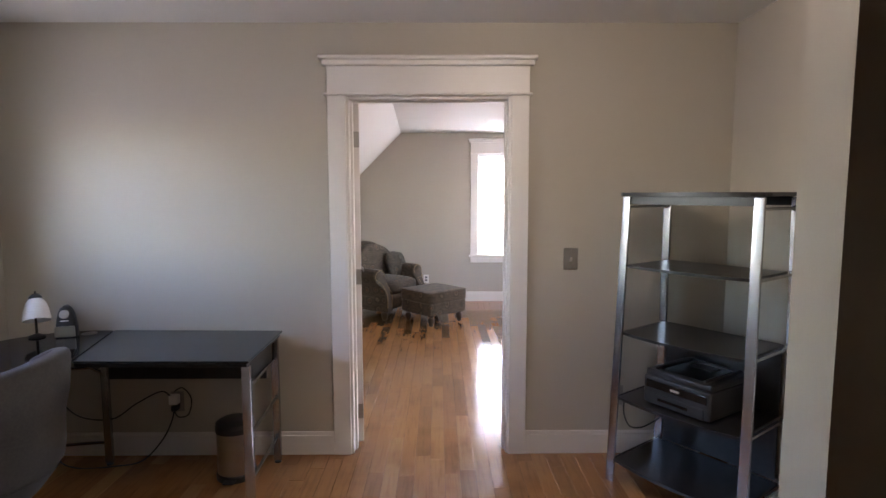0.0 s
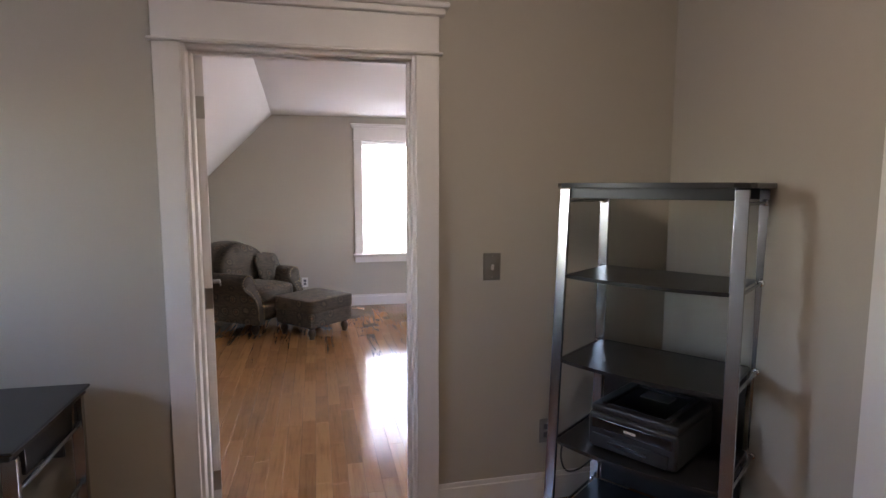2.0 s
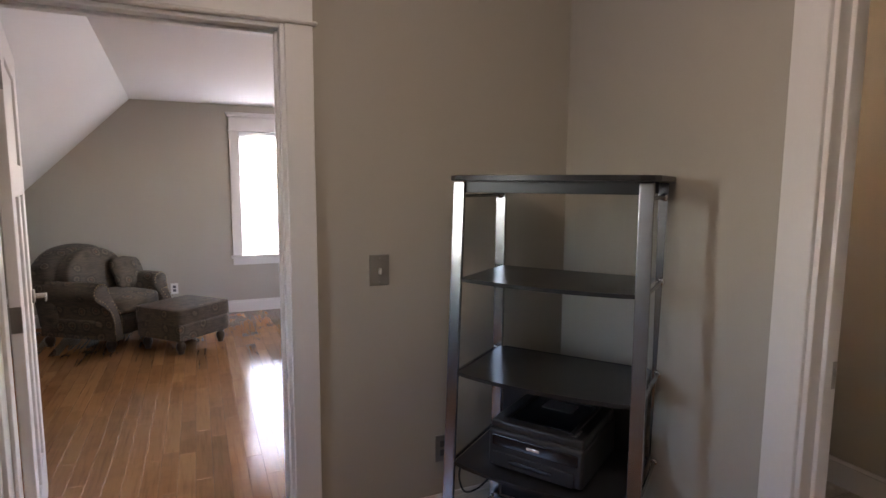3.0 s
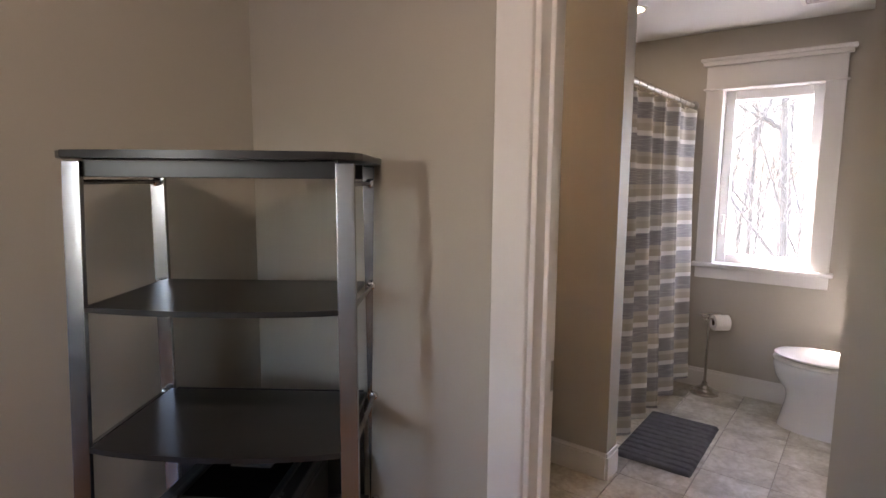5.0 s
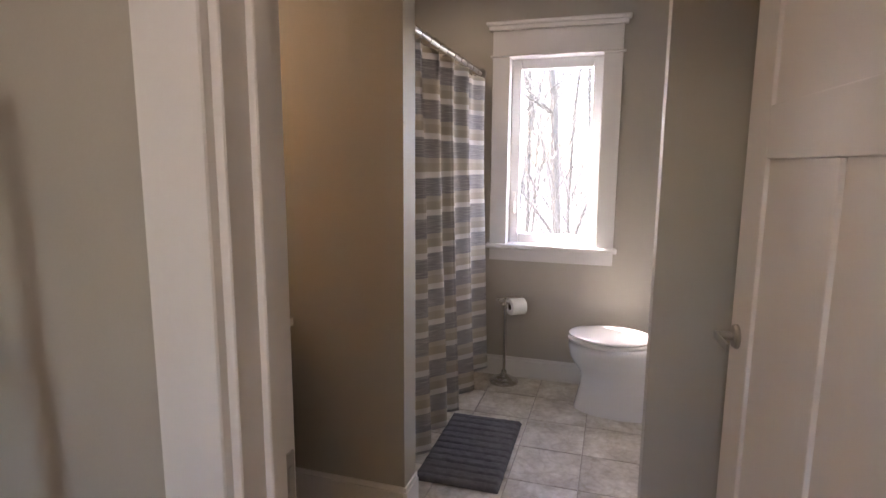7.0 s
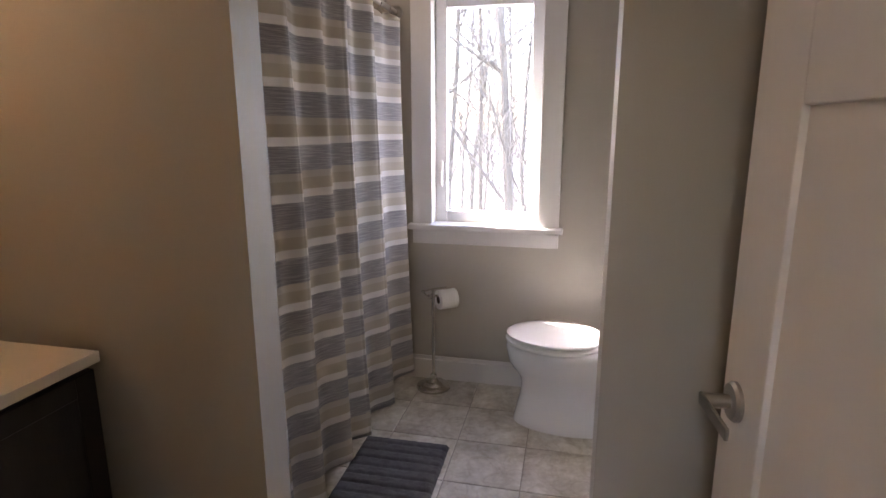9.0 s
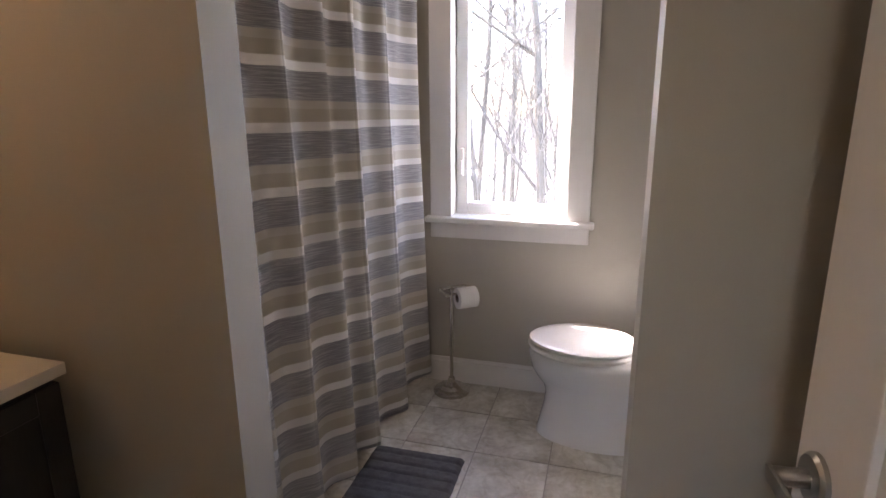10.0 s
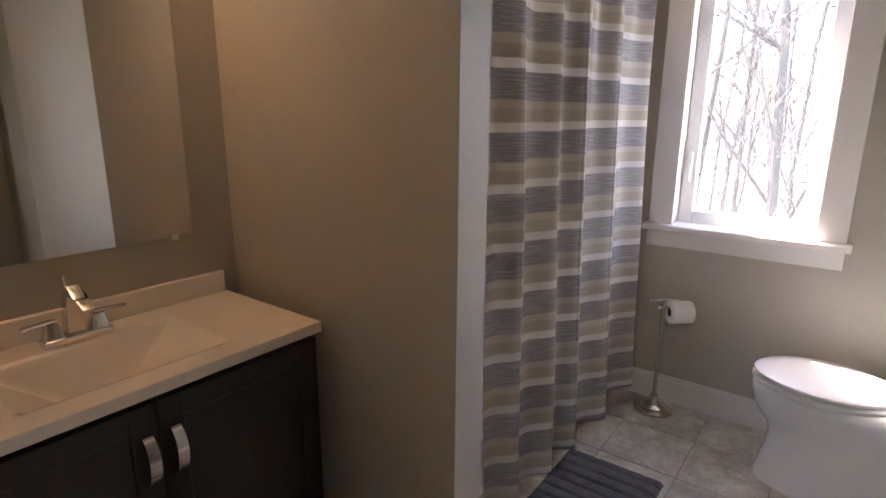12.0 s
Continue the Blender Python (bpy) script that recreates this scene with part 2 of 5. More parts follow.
def thing(name, label, category, at=(0, 0, 0), turn=0, group=""):
    ob = new(name)
    ob.empty_display_size = 0.1
    ob.matrix_world = pose(*at, 0, 0, turn)
    return tagged(ob, label, category, group)


def structure(name, bm, material, label, category, smooth=None):
    return tagged(finish(name, bm, material, smooth), label, category, kind="structure")


def wall_mesh(axis, a0, a1, u0, u1, z1, holes=(), z0=0.0):
    """A wall along u with thickness a0..a1 across, and rectangular holes (u0, u1, z0, z1) through it."""
    us = sorted({u0, u1, *[h[0] for h in holes], *[h[1] for h in holes]})
    zs = sorted({z0, z1, *[h[2] for h in holes], *[h[3] for h in holes]})
    bm = bmesh.new()
    cache = {}

    def vert(a, u, z):
        key = (a, u, z)
        if key not in cache:
            cache[key] = bm.verts.new((a, u, z) if axis == "x" else (u, a, z))
        return cache[key]

    def solid(i, k):
        if not (0 <= i < len(us) - 1 and 0 <= k < len(zs) - 1):
            return False
        uc, zc = (us[i] + us[i + 1]) / 2, (zs[k] + zs[k + 1]) / 2
        return not any(h[0] < uc < h[1] and h[2] < zc < h[3] for h in holes)

    for i in range(len(us) - 1):
        for k in range(len(zs) - 1):
            if not solid(i, k):
                continue
            p, q, r, s = us[i], us[i + 1], zs[k], zs[k + 1]
            for a in (a0, a1):
                bm.faces.new([vert(a, p, r), vert(a, q, r), vert(a, q, s), vert(a, p, s)])
            for ok, c in ((solid(i - 1, k), ((p, r), (p, s))), (solid(i + 1, k), ((q, r), (q, s))), (solid(i, k - 1), ((p, r), (q, r))), (solid(i, k + 1), ((p, s), (q, s)))):
                if not ok:
                    bm.faces.new([vert(a0, *c[0]), vert(a1, *c[0]), vert(a1, *c[1]), vert(a0, *c[1])])
    return bm


# ---- the plan ----
NORTH, EAST, SOUTH_STUB = 3.19, 1.78, 1.07
CEIL = 2.43
B_NORTH, B_CEIL = 7.81, 2.345
BATH_E, BATH_N, BATH_S, BATH_CEIL = 4.755, 3.285, 1.09, 2.45
DOOR_B = (-0.365, 0.55, 0.0, 2.045)
DOOR_BATH = (1.145, 2.062, 0.0, 2.045)
WIN_BATH = (1.70, 2.265, 0.895, 2.065)
WIN_B = (0.69, 1.47, 0.655, 2.06)

WEST = -2.30
structure("wall_north", wall_mesh("y", NORTH, NORTH + 0.12, WEST, EAST, CEIL, [DOOR_B]), M["wall"], "greige painted office wall with a cased doorway", "wall")
structure("wall_east", wall_mesh("x", EAST, EAST + 0.12, SOUTH_STUB, BATH_N + 0.025, BATH_CEIL, [DOOR_BATH]), M["wall"], "greige painted wall with the bathroom doorway", "wall")
structure("wall_stub", wall_mesh("y", SOUTH_STUB - 0.12, SOUTH_STUB, 0.782, EAST + 0.12, CEIL), M["wall"], "greige painted end of a partition wall", "wall")
structure("wall_west", wall_mesh("x", WEST - 0.12, WEST, -2.14, NORTH + 0.12, CEIL, [(1.88, 2.42, 1.22, 1.96)]), M["wall"], "greige painted outer wall with a window opening", "wall")
structure("wall_south", wall_mesh("y", -2.14, -2.02, WEST, 2.5, CEIL), M["wall"], "greige painted wall behind the walk", "wall")
structure("wall_opening", wall_mesh("y", SOUTH_STUB - 0.12, SOUTH_STUB, WEST, -0.78, CEIL), M["wall"], "greige painted wall beside the wide opening", "wall")
structure("wall_hall", wall_mesh("x", 2.38, 2.5, -2.02, SOUTH_STUB - 0.12, CEIL), M["wall"], "greige painted hall wall", "wall")
structure("ceiling_office", box(WEST - 0.12, 2.5, -2.14, SOUTH_STUB - 0.12, CEIL, CEIL + 0.1), M["ceiling"], "white painted ceiling", "ceiling")
structure("ceiling_office_north", box(WEST - 0.12, EAST, SOUTH_STUB - 0.12, NORTH + 0.12, CEIL, CEIL + 0.1), M["ceiling"], "white painted ceiling", "ceiling")

# room beyond the doorway, with a sloped ceiling
structure("wall_b_north", wall_mesh("y", B_NORTH, B_NORTH + 0.14, -2.6, 3.14, 2.6, [WIN_B]), M["wall"], "greige painted gable wall with a window", "wall")
structure("wall_b_south", wall_mesh("y", NORTH + 0.121, NORTH + 0.13, -2.6, EAST, 2.6, [DOOR_B]), M["wall"], "greige painted wall round the doorway", "wall")
structure("wall_b_south_east", wall_mesh("y", BATH_N + 0.026, BATH_N + 0.14, EAST, 3.14, 2.6), M["wall"], "greige painted wall", "wall")
structure("wall_b_east", wall_mesh("x", 3.12, 3.24, BATH_N + 0.14, B_NORTH, 2.6, [(5.2, 6.0, 0.85, 2.05)]), M["wall"], "greige painted wall with a window opening", "wall")
structure("wall_b_knee", wall_mesh("x", -2.1, -2.0, NORTH + 0.13, B_NORTH, 0.72), M["wall"], "low greige painted knee wall", "wall")
structure("ceiling_b", box(-0.40, 3.24, NORTH + 0.13, B_NORTH, B_CEIL + 0.002, B_CEIL + 0.1), M["ceiling"], "white painted flat ceiling", "ceiling")
bm = bmesh.new()
prof = [(-0.365, B_CEIL), (-2.0, 0.71), (-2.1, 0.71), (-2.1, 0.86), (-0.465, B_CEIL + 0.1), (-0.365, B_CEIL + 0.1)]
ends = [[bm.verts.new((x + shift, y, z)) for x, z in prof] for y, shift in ((NORTH + 0.13, 0.16), (B_NORTH, 0.0))]
bm.faces.new(ends[0])
bm.faces.new(ends[1][::-1])
for i in range(len(prof)):
    j = (i + 1) % len(prof)
    bm.faces.new((ends[0][i], ends[1][i], ends[1][j], ends[0][j]))
structure("ceiling_b_slope", bm, M["ceiling"], "white painted sloped ceiling under the roof", "ceiling")

# bathroom
structure("wall_bath_east", wall_mesh("x", BATH_E, BATH_E + 0.16, BATH_S - 0.12, BATH_N + 0.12, BATH_CEIL, [WIN_BATH]), M["wall"], "greige painted bathroom wall with a window", "wall")
structure("wall_bath_north", wall_mesh("y", BATH_N, BATH_N + 0.025, EAST + 0.12, BATH_E, BATH_CEIL), M["wall"], "greige painted wall behind the vanity", "wall")
structure("wall_bath_south", wall_mesh("y", BATH_S - 0.12, BATH_S, EAST + 0.12, BATH_E, BATH_CEIL), M["wall"], "greige painted bathroom wall", "wall")
structure("wall_bath_stub_north", wall_mesh("x", 3.115, 3.24, 2.34, BATH_N, BATH_CEIL), M["wall"], "greige painted partition between vanity and tub", "wall")
structure("wall_bath_stub_south", wall_mesh("x", 3.10, 3.225, BATH_S, 1.465, BATH_CEIL), M["wall"], "greige painted partition beside the toilet", "wall")
structure("ceiling_bath", box(EAST + 0.12, BATH_E + 0.16, BATH_S - 0.12, BATH_N + 0.12, BATH_CEIL, BATH_CEIL + 0.1), M["ceiling"], "white painted bathroom ceiling", "ceiling")

# floors
structure("floor_slab", box(WEST - 0.12, EAST + 0.06, -2.14, B_NORTH + 0.14, -0.2, -0.012), M["subfloor"], "dark subfloor under the oak planks", "floor")
structure("floor_slab_east", box(EAST + 0.06, 3.24, BATH_N + 0.03, B_NORTH + 0.14, -0.2, -0.012), M["subfloor"], "dark subfloor under the oak planks", "floor")
structure("floor_slab_hall", box(EAST + 0.06, 2.5, -2.14, BATH_S - 0.121, -0.2, -0.012), M["subfloor"], "dark subfloor of the hall", "floor")
bath_floor = structure("floor_bath", box(EAST + 0.06, BATH_E + 0.16, BATH_S - 0.12, BATH_N + 0.026, -0.2, -0.004), M["grout"], "grey-beige stone tile floor with narrow grout", "floor")


def u_box(axis, face, depth, u0, u1, z0, z1, bevel=0.0025):
    """A board on a wall face: axis the wall's normal, face its plane, depth how far it stands out (signed)."""
    lo, hi = sorted((face, face + depth))
    if axis == "x":
        return box(lo, hi, u0, u1, z0, z1, bevel, 1)
    return box(u0, u1, lo, hi, z0, z1, bevel, 1)


def casing(name, axis, face, out, hole, w=0.096, sill=False, label="white craftsman casing with a flat head board and cap", cap_h=0.050, head_h=0.144):
    """Flat side boards, a thin bead, a head board and a projecting cap round an opening."""
    u0, u1, z0, z1 = hole
    t = tagged(new(name), label, "trim", kind="structure")
    lo = z0 if sill else 0.0
    rev = -0.003
    for a, b in ((u0 - w, u0 - rev), (u1 + rev, u1 + w)):
        part("side_board", u_box(axis, face, 0.019 * out, a, b, lo, z1 + rev), M["trim"], t)
    part("bead", u_box(axis, face, 0.034 * out, u0 - w - 0.016, u1 + w + 0.016, z1 + rev, z1 + rev + 0.013, 0.005), M["trim"], t)
    part("head_board", u_box(axis, face, 0.022 * out, u0 - w, u1 + w, z1 + rev + 0.013, z1 + rev + 0.013 + head_h), M["trim"], t)
    zc = z1 + rev + 0.013 + head_h
    part("cap", u_box(axis, face, 0.045 * out, u0 - w - 0.022, u1 + w + 0.022, zc, zc + cap_h * 0.55, 0.004), M["trim"], t)
    part("cap_top", u_box(axis, face, 0.060 * out, u0 - w - 0.038, u1 + w + 0.038, zc + cap_h * 0.55, zc + cap_h, 0.006), M["trim"], t)
    if sill:
        part("stool", u_box(axis, face - 0.09 * out, 0.145 * out, u0 - w - 0.022, u1 + w + 0.022, z0 - 0.026, z0 + 0.004, 0.006), M["trim"], t)
        part("apron", u_box(axis, face, 0.019 * out, u0 - w, u1 + w, z0 - 0.105, z0 - 0.026), M["trim"], t)
    return t


def jamb(name, axis, a0, a1, hole, label, stop_at=None, stop=0.012):
    """The lining of an opening: two sides, a head, and a door stop."""
    u0, u1, z0, z1 = hole
    t = tagged(new(name), label, "trim", kind="structure")
    th = 0.018

    def bar(n, lo, hi, p, q, r, s):
        part(n, box(lo, hi, p, q, r, s, 0.002, 1) if axis == "x" else box(p, q, lo, hi, r, s, 0.002, 1), M["trim"], t)

    bar("jamb_side", a0, a1, u0 - 0.001, u0 + th - 0.001, z0, z1)
    bar("jamb_side", a0, a1, u1 - th + 0.001, u1 + 0.001, z0, z1)
    bar("jamb_head", a0, a1, u0 + th, u1 - th, z1 - th, z1)
    if stop_at:
        s0, s1 = stop_at
        bar("door_stop", s0, s1, u0 + th - 0.001, u0 + th + stop, z0, z1 - th)
        bar("door_stop", s0, s1, u1 - th - stop, u1 - th + 0.001, z0, z1 - th)
        bar("door_stop", s0, s1, u0 + th + stop, u1 - th - stop, z1 - th - stop, z1 - th)
    return t


casing("door_trim_1", "y", NORTH, -1, DOOR_B)
casing("door_trim_2", "y", NORTH + 0.13, 1, DOOR_B)
casing("door_trim_3", "x", EAST, -1, DOOR_BATH)
casing("door_trim_4", "x", EAST + 0.12, 1, DOOR_BATH)
jamb("door_jamb_1", "y", NORTH - 0.002, NORTH + 0.132, DOOR_B, "white door lining with a stop strip", (NORTH + 0.05, NORTH + 0.09))
jamb_bath = jamb("door_jamb_2", "x", EAST - 0.002, EAST + 0.122, DOOR_BATH, "white door lining with a stop strip and strike plate", (EAST + 0.045, EAST + 0.08))
casing("window_trim_1", "x", BATH_E, -1, WIN_BATH, 0.105, True, "white window casing with stool and apron")
casing("window_trim_2", "y", B_NORTH, -1, WIN_B, 0.098, True, "white window casing with stool and apron")


def baseboard(name, axis, face, out, u0, u1, h=0.137):
    lo, hi = sorted((face, face + 0.015 * out))
    lo2, hi2 = sorted((face, face + 0.010 * out))
    t = tagged(new(name), "white painted baseboard with a moulded top", "baseboard", kind="structure")
    for nm, a, b, z0, z1, bv in (("board", lo, hi, 0, h - 0.022, 0.003), ("moulding", lo2, hi2, h - 0.022, h, 0.004)):
        bmx = box(a, b, u0, u1, z0, z1, bv, 2) if axis == "x" else box(u0, u1, a, b, z0, z1, bv, 2)
        part(nm, bmx, M["trim"], t)
    return t


baseboard("baseboard_1", "y", NORTH, -1, WEST, DOOR_B[0] - 0.096)
baseboard("baseboard_2", "y", NORTH, -1, DOOR_B[1] + 0.096, EAST)
baseboard("baseboard_3", "x", EAST, -1, DOOR_BATH[1] + 0.096, NORTH - 0.015)
baseboard("baseboard_4", "y", SOUTH_STUB, 1, 0.782, EAST)
baseboard("baseboard_5", "x", 0.782, -1, SOUTH_STUB - 0.12, SOUTH_STUB)
baseboard("baseboard_6", "y", B_NORTH, -1, -2.0, 3.12)
baseboard("baseboard_7", "x", BATH_E, -1, BATH_S, 2.46)
baseboard("baseboard_8", "x", 3.115, -1, 2.34, BATH_N)
baseboard("baseboard_9", "y", 2.34, -1, 3.105, 3.24)
baseboard("baseboard_10", "y", 1.465, 1, 3.09, 3.235)
baseboard("baseboard_11", "x", 3.10, -1, BATH_S, 1.465)
baseboard("baseboard_12", "y", BATH_S, 1, EAST + 0.12, 3.085)
baseboard("baseboard_13", "y", BATH_S, 1, 3.225, BATH_E - 0.015)

# ---- extra materials ----


def mat_curtain():
    m = bpy.data.materials.new("striped_curtain_cloth")
    n, l, b = nodes_of(m)
    tc = n.new("ShaderNodeTexCoord")
    sep = n.new("ShaderNodeSeparateXYZ")
    l.new(tc.outputs["UV"], sep.inputs[0])
    a = n.new("ShaderNodeMath")
    a.operation = "MULTIPLY_ADD"
    a.inputs[1].default_value = 1 / CURTAIN_PERIOD
    a.inputs[2].default_value = CURTAIN_PHASE
    l.new(sep.outputs["Y"], a.inputs[0])
    f = n.new("ShaderNodeMath")
    f.operation = "FRACT"
    l.new(a.outputs[0], f.inputs[0])
    white, grey, beige, pale = (0.88, 0.86, 0.84), (0.40, 0.395, 0.41), (0.63, 0.58, 0.50), (0.72, 0.68, 0.62)
    cr = n.new("ShaderNodeValToRGB")
    cr.color_ramp.interpolation = "CONSTANT"
    els = cr.color_ramp.elements
    els.new(0.5)
    els.new(0.6)
    for e, (p, c) in zip(els, [(0.0, beige), (0.22, pale), (0.36, grey), (0.84, white)]):
        e.position, e.color = p, (*c, 1)
    l.new(f.outputs[0], cr.inputs[0])
    cr2 = n.new("ShaderNodeValToRGB")
    cr2.color_ramp.interpolation = "CONSTANT"
    els = cr2.color_ramp.elements
    els.new(0.5)
    for e, (p, v) in zip(els, [(0.0, 0.06), (0.36, 0.8), (0.84, 0.03)]):
        e.position, e.color = p, (v, v, v, 1)
    l.new(f.outputs[0], cr2.inputs[0])
    mp = n.new("ShaderNodeMapping")
    mp.inputs["Scale"].default_value = (9, 330, 1)
    l.new(tc.outputs["UV"], mp.inputs[0])
    st = noise_tex(n, l, mp.outputs[0], 1.0, 4, 0.7)
    streak = ramp(n, l, st, [(0.47, (0, 0, 0)), (0.60, (1, 1, 1))])
    fac = n.new("ShaderNodeMath")
    fac.operation = "MULTIPLY"
    l.new(streak, fac.inputs[0])
    l.new(cr2.outputs[0], fac.inputs[1])
    mx = n.new("ShaderNodeMix")
    mx.data_type = "RGBA"
    l.new(fac.outputs[0], mx.inputs["Factor"])
    l.new(cr.outputs[0], mx.inputs["A"])
    mx.inputs["B"].default_value = (0.72, 0.70, 0.70, 1)
    l.new(mx.outputs["Result"], b.inputs["Base Color"])
    b.inputs["Roughness"].default_value = 0.85
    tr = n.new("ShaderNodeBsdfTranslucent")
    l.new(mx.outputs["Result"], tr.inputs["Color"])
    ms = n.new("ShaderNodeMixShader")
    ms.inputs[0].default_value = 0.52
    l.new(b.outputs[0], ms.inputs[1])
    l.new(tr.outputs[0], ms.inputs[2])
    l.new(ms.outputs[0], n["Material Output"].inputs["Surface"])
    bump(n, l, b, st, 0.25, 0.001)
    return m


CURTAIN_PERIOD, CURTAIN_PHASE = 0.1793, 0.346
M["curtain"] = mat_curtain()


def mat_damask():
    """Muted woven upholstery: rows of soft medallions over a ribbed ground."""
    m = bpy.data.materials.new("damask_upholstery")
    n, l, b = nodes_of(m)
    v = coords(n, l)
    warp = n.new("ShaderNodeTexNoise")
    warp.inputs["Scale"].default_value = 7
    l.new(v, warp.inputs["Vector"])
    add = n.new("ShaderNodeVectorMath")
    add.operation = "MULTIPLY_ADD"
    l.new(warp.outputs["Color"], add.inputs[0])
    add.inputs[1].default_value = (0.06, 0.06, 0.06)
    l.new(v, add.inputs[2])
    med = n.new("ShaderNodeTexVoronoi")
    med.inputs["Scale"].default_value = 8.5
    med.inputs["Randomness"].default_value = 0.55
    l.new(add.outputs[0], med.inputs["Vector"])
    motif = ramp(n, l, med.outputs["Distance"], [(0.10, (0.15, 0.095, 0.062)), (0.17, (0.06, 0.048, 0.036)), (0.26, (0.15, 0.122, 0.09)), (0.34, (0.058, 0.047, 0.036)), (0.5, (0.095, 0.078, 0.059))])
    rib = noise_tex(n, l, coords(n, l, (14, 14, 120)), 1.0, 3, 0.6)
    fr = ramp(n, l, rib, [(0.32, (0.62, 0.62, 0.62)), (0.66, (1.2, 1.10, 0.96))])
    mx = n.new("ShaderNodeMix")
    mx.data_type, mx.blend_type = "RGBA", "MULTIPLY"
    mx.inputs["Factor"].default_value = 1.0
    l.new(motif, mx.inputs["A"])
    l.new(fr, mx.inputs["B"])
    l.new(mx.outputs["Result"], b.inputs["Base Color"])
    b.inputs["Roughness"].default_value = 0.8
    b.inputs["Sheen Weight"].default_value = 0.05
    bump(n, l, b, rib, 0.35, 0.002)
    return m


M["damask"] = mat_damask()
M["mat_pile"] = surface("bath_mat_pile", (0.105, 0.102, 0.108), 0.95, vary=0.35, big=30, fine=260, relief=0.8)
M["shade"] = surface("white_glass_shade", (0.78, 0.77, 0.76), 0.25, vary=0.02, relief=0)
M["slat"] = surface("blind_slat", (0.80, 0.80, 0.80), 0.5, vary=0.02, relief=0)
M["bark"] = surface("tree_bark", (0.105, 0.09, 0.074), 0.9, vary=0.4, big=3, fine=25, relief=0.6)
M["litter"] = surface("leaf_litter", (0.28, 0.26, 0.235), 0.95, vary=0.45, big=0.3, fine=4, relief=0.6)
M["vinyl"] = surface("window_vinyl", (0.80, 0.79, 0.78), 0.4, vary=0.02, relief=0)


def glowing(name, color, strength):
    m = bpy.data.materials.new(name)
    n, l, b = nodes_of(m)
    b.inputs["Base Color"].default_value = (*color, 1)
    b.inputs["Emission Color"].default_value = (*color, 1)
    b.inputs["Emission Strength"].default_value = strength
    return m


M["bulb"] = glowing("warm_lit_glass", (1.0, 0.78, 0.52), VANITY_GLOW)

M["ceiling_bulb"] = glowing("lit_ceiling_glass", (1.0, 0.90, 0.78), CEILING_GLOW)
M["tub_bulb"] = glowing("lit_recessed_lens", (1.0, 0.86, 0.68), TUB_GLOW)

# ---- windows ----


def sash_window(name, axis, plane, hole, label, stile=0.063, depth=0.05):
    """A casement sash in an opening: four rails and a pane, plane the pane's place across the wall."""
    u0, u1, z0, z1 = hole
    t = tagged(new(name), label, "window", kind="structure")

    def bar(nm, p, q, r, s, mat, d=depth, bv=0.006, at=plane):
        part(nm, box(at - d / 2, at + d / 2, p, q, r, s, bv, 2) if axis == "x" else box(p, q, at - d / 2, at + d / 2, r, s, bv, 2), mat, t)

    bar("stile", u0 + 0.002, u0 + stile, z0, z1, M["vinyl"])
    bar("stile", u1 - stile, u1 - 0.002, z0, z1, M["vinyl"])
    bar("rail", u0 + stile, u1 - stile, z0, z0 + stile, M["vinyl"], depth * 0.96)
    bar("rail", u0 + stile, u1 - stile, z1 - stile, z1, M["vinyl"], depth * 0.96)
    lo, hi = u0 + stile - 0.004, u1 - stile + 0.004
    bmg = bmesh.new()
    pts = [(lo, z0 + stile - 0.004), (hi, z0 + stile - 0.004), (hi, z1 - stile + 0.004), (lo, z1 - stile + 0.004)]
    bmg.faces.new([bmg.verts.new((plane, u, z) if axis == "x" else (u, plane, z)) for u, z in pts])
    pane = part("pane", bmg, M["glass"], t, "clear glass pane", None)
    pane.visible_shadow = False
    return t


win1 = sash_window("window_1", "x", BATH_E + 0.105, WIN_BATH, "white casement window looking onto bare trees")


def mat_screen():
    """Fine grey mesh: lets most light straight through."""
    m = bpy.data.materials.new("insect_screen_mesh")
    n, l, b = nodes_of(m)
    b.inputs["Base Color"].default_value = (0.16, 0.16, 0.165, 1)
    b.inputs["Roughness"].default_value = 0.7
    tp_ = n.new("ShaderNodeBsdfTransparent")
    mx = n.new("ShaderNodeMixShader")
    mx.inputs[0].default_value = 0.31
    l.new(tp_.outputs[0], mx.inputs[1])
    l.new(b.outputs[0], mx.inputs[2])
    l.new(mx.outputs[0], n["Material Output"].inputs["Surface"])
    return m


M["screen"] = mat_screen()
scr = thing("insect_screen", "fine grey insect screen clipped inside the window sash", "screen", (BATH_E + 0.078, 0, 0))
bm = bmesh.new()
bm.faces.new([bm.verts.new((0.0, y, z)) for y, z in ((1.768, 0.963), (2.197, 0.963), (2.197, 1.997), (1.768, 1.997))])
part("mesh_sheet", bm, M["screen"], scr, smooth=None)
for y, z in ((2.19, 1.815), (2.19, 1.13), (1.775, 1.126), (1.775, 1.81)):
    part("clip", box(-0.006, 0.0, y - 0.011, y + 0.011, z - 0.003, z + 0.003, 0.001, 1), M["black_plastic"], scr, "small black clip")
wj = tagged(new("window_lining"), "white painted window reveal", "trim", kind="structure")
u0, u1, z0, z1 = WIN_BATH
part("side", box(BATH_E + 0.002, BATH_E + 0.158, u1 - 0.001, u1 + 0.004, z0, z1), M["trim"], wj)
part("side", box(BATH_E + 0.002, BATH_E + 0.158, u0 - 0.004, u0 + 0.001, z0, z1), M["trim"], wj)
part("head", box(BATH_E + 0.002, BATH_E + 0.158, u0, u1, z1 - 0.001, z1 + 0.004), M["trim"], wj)
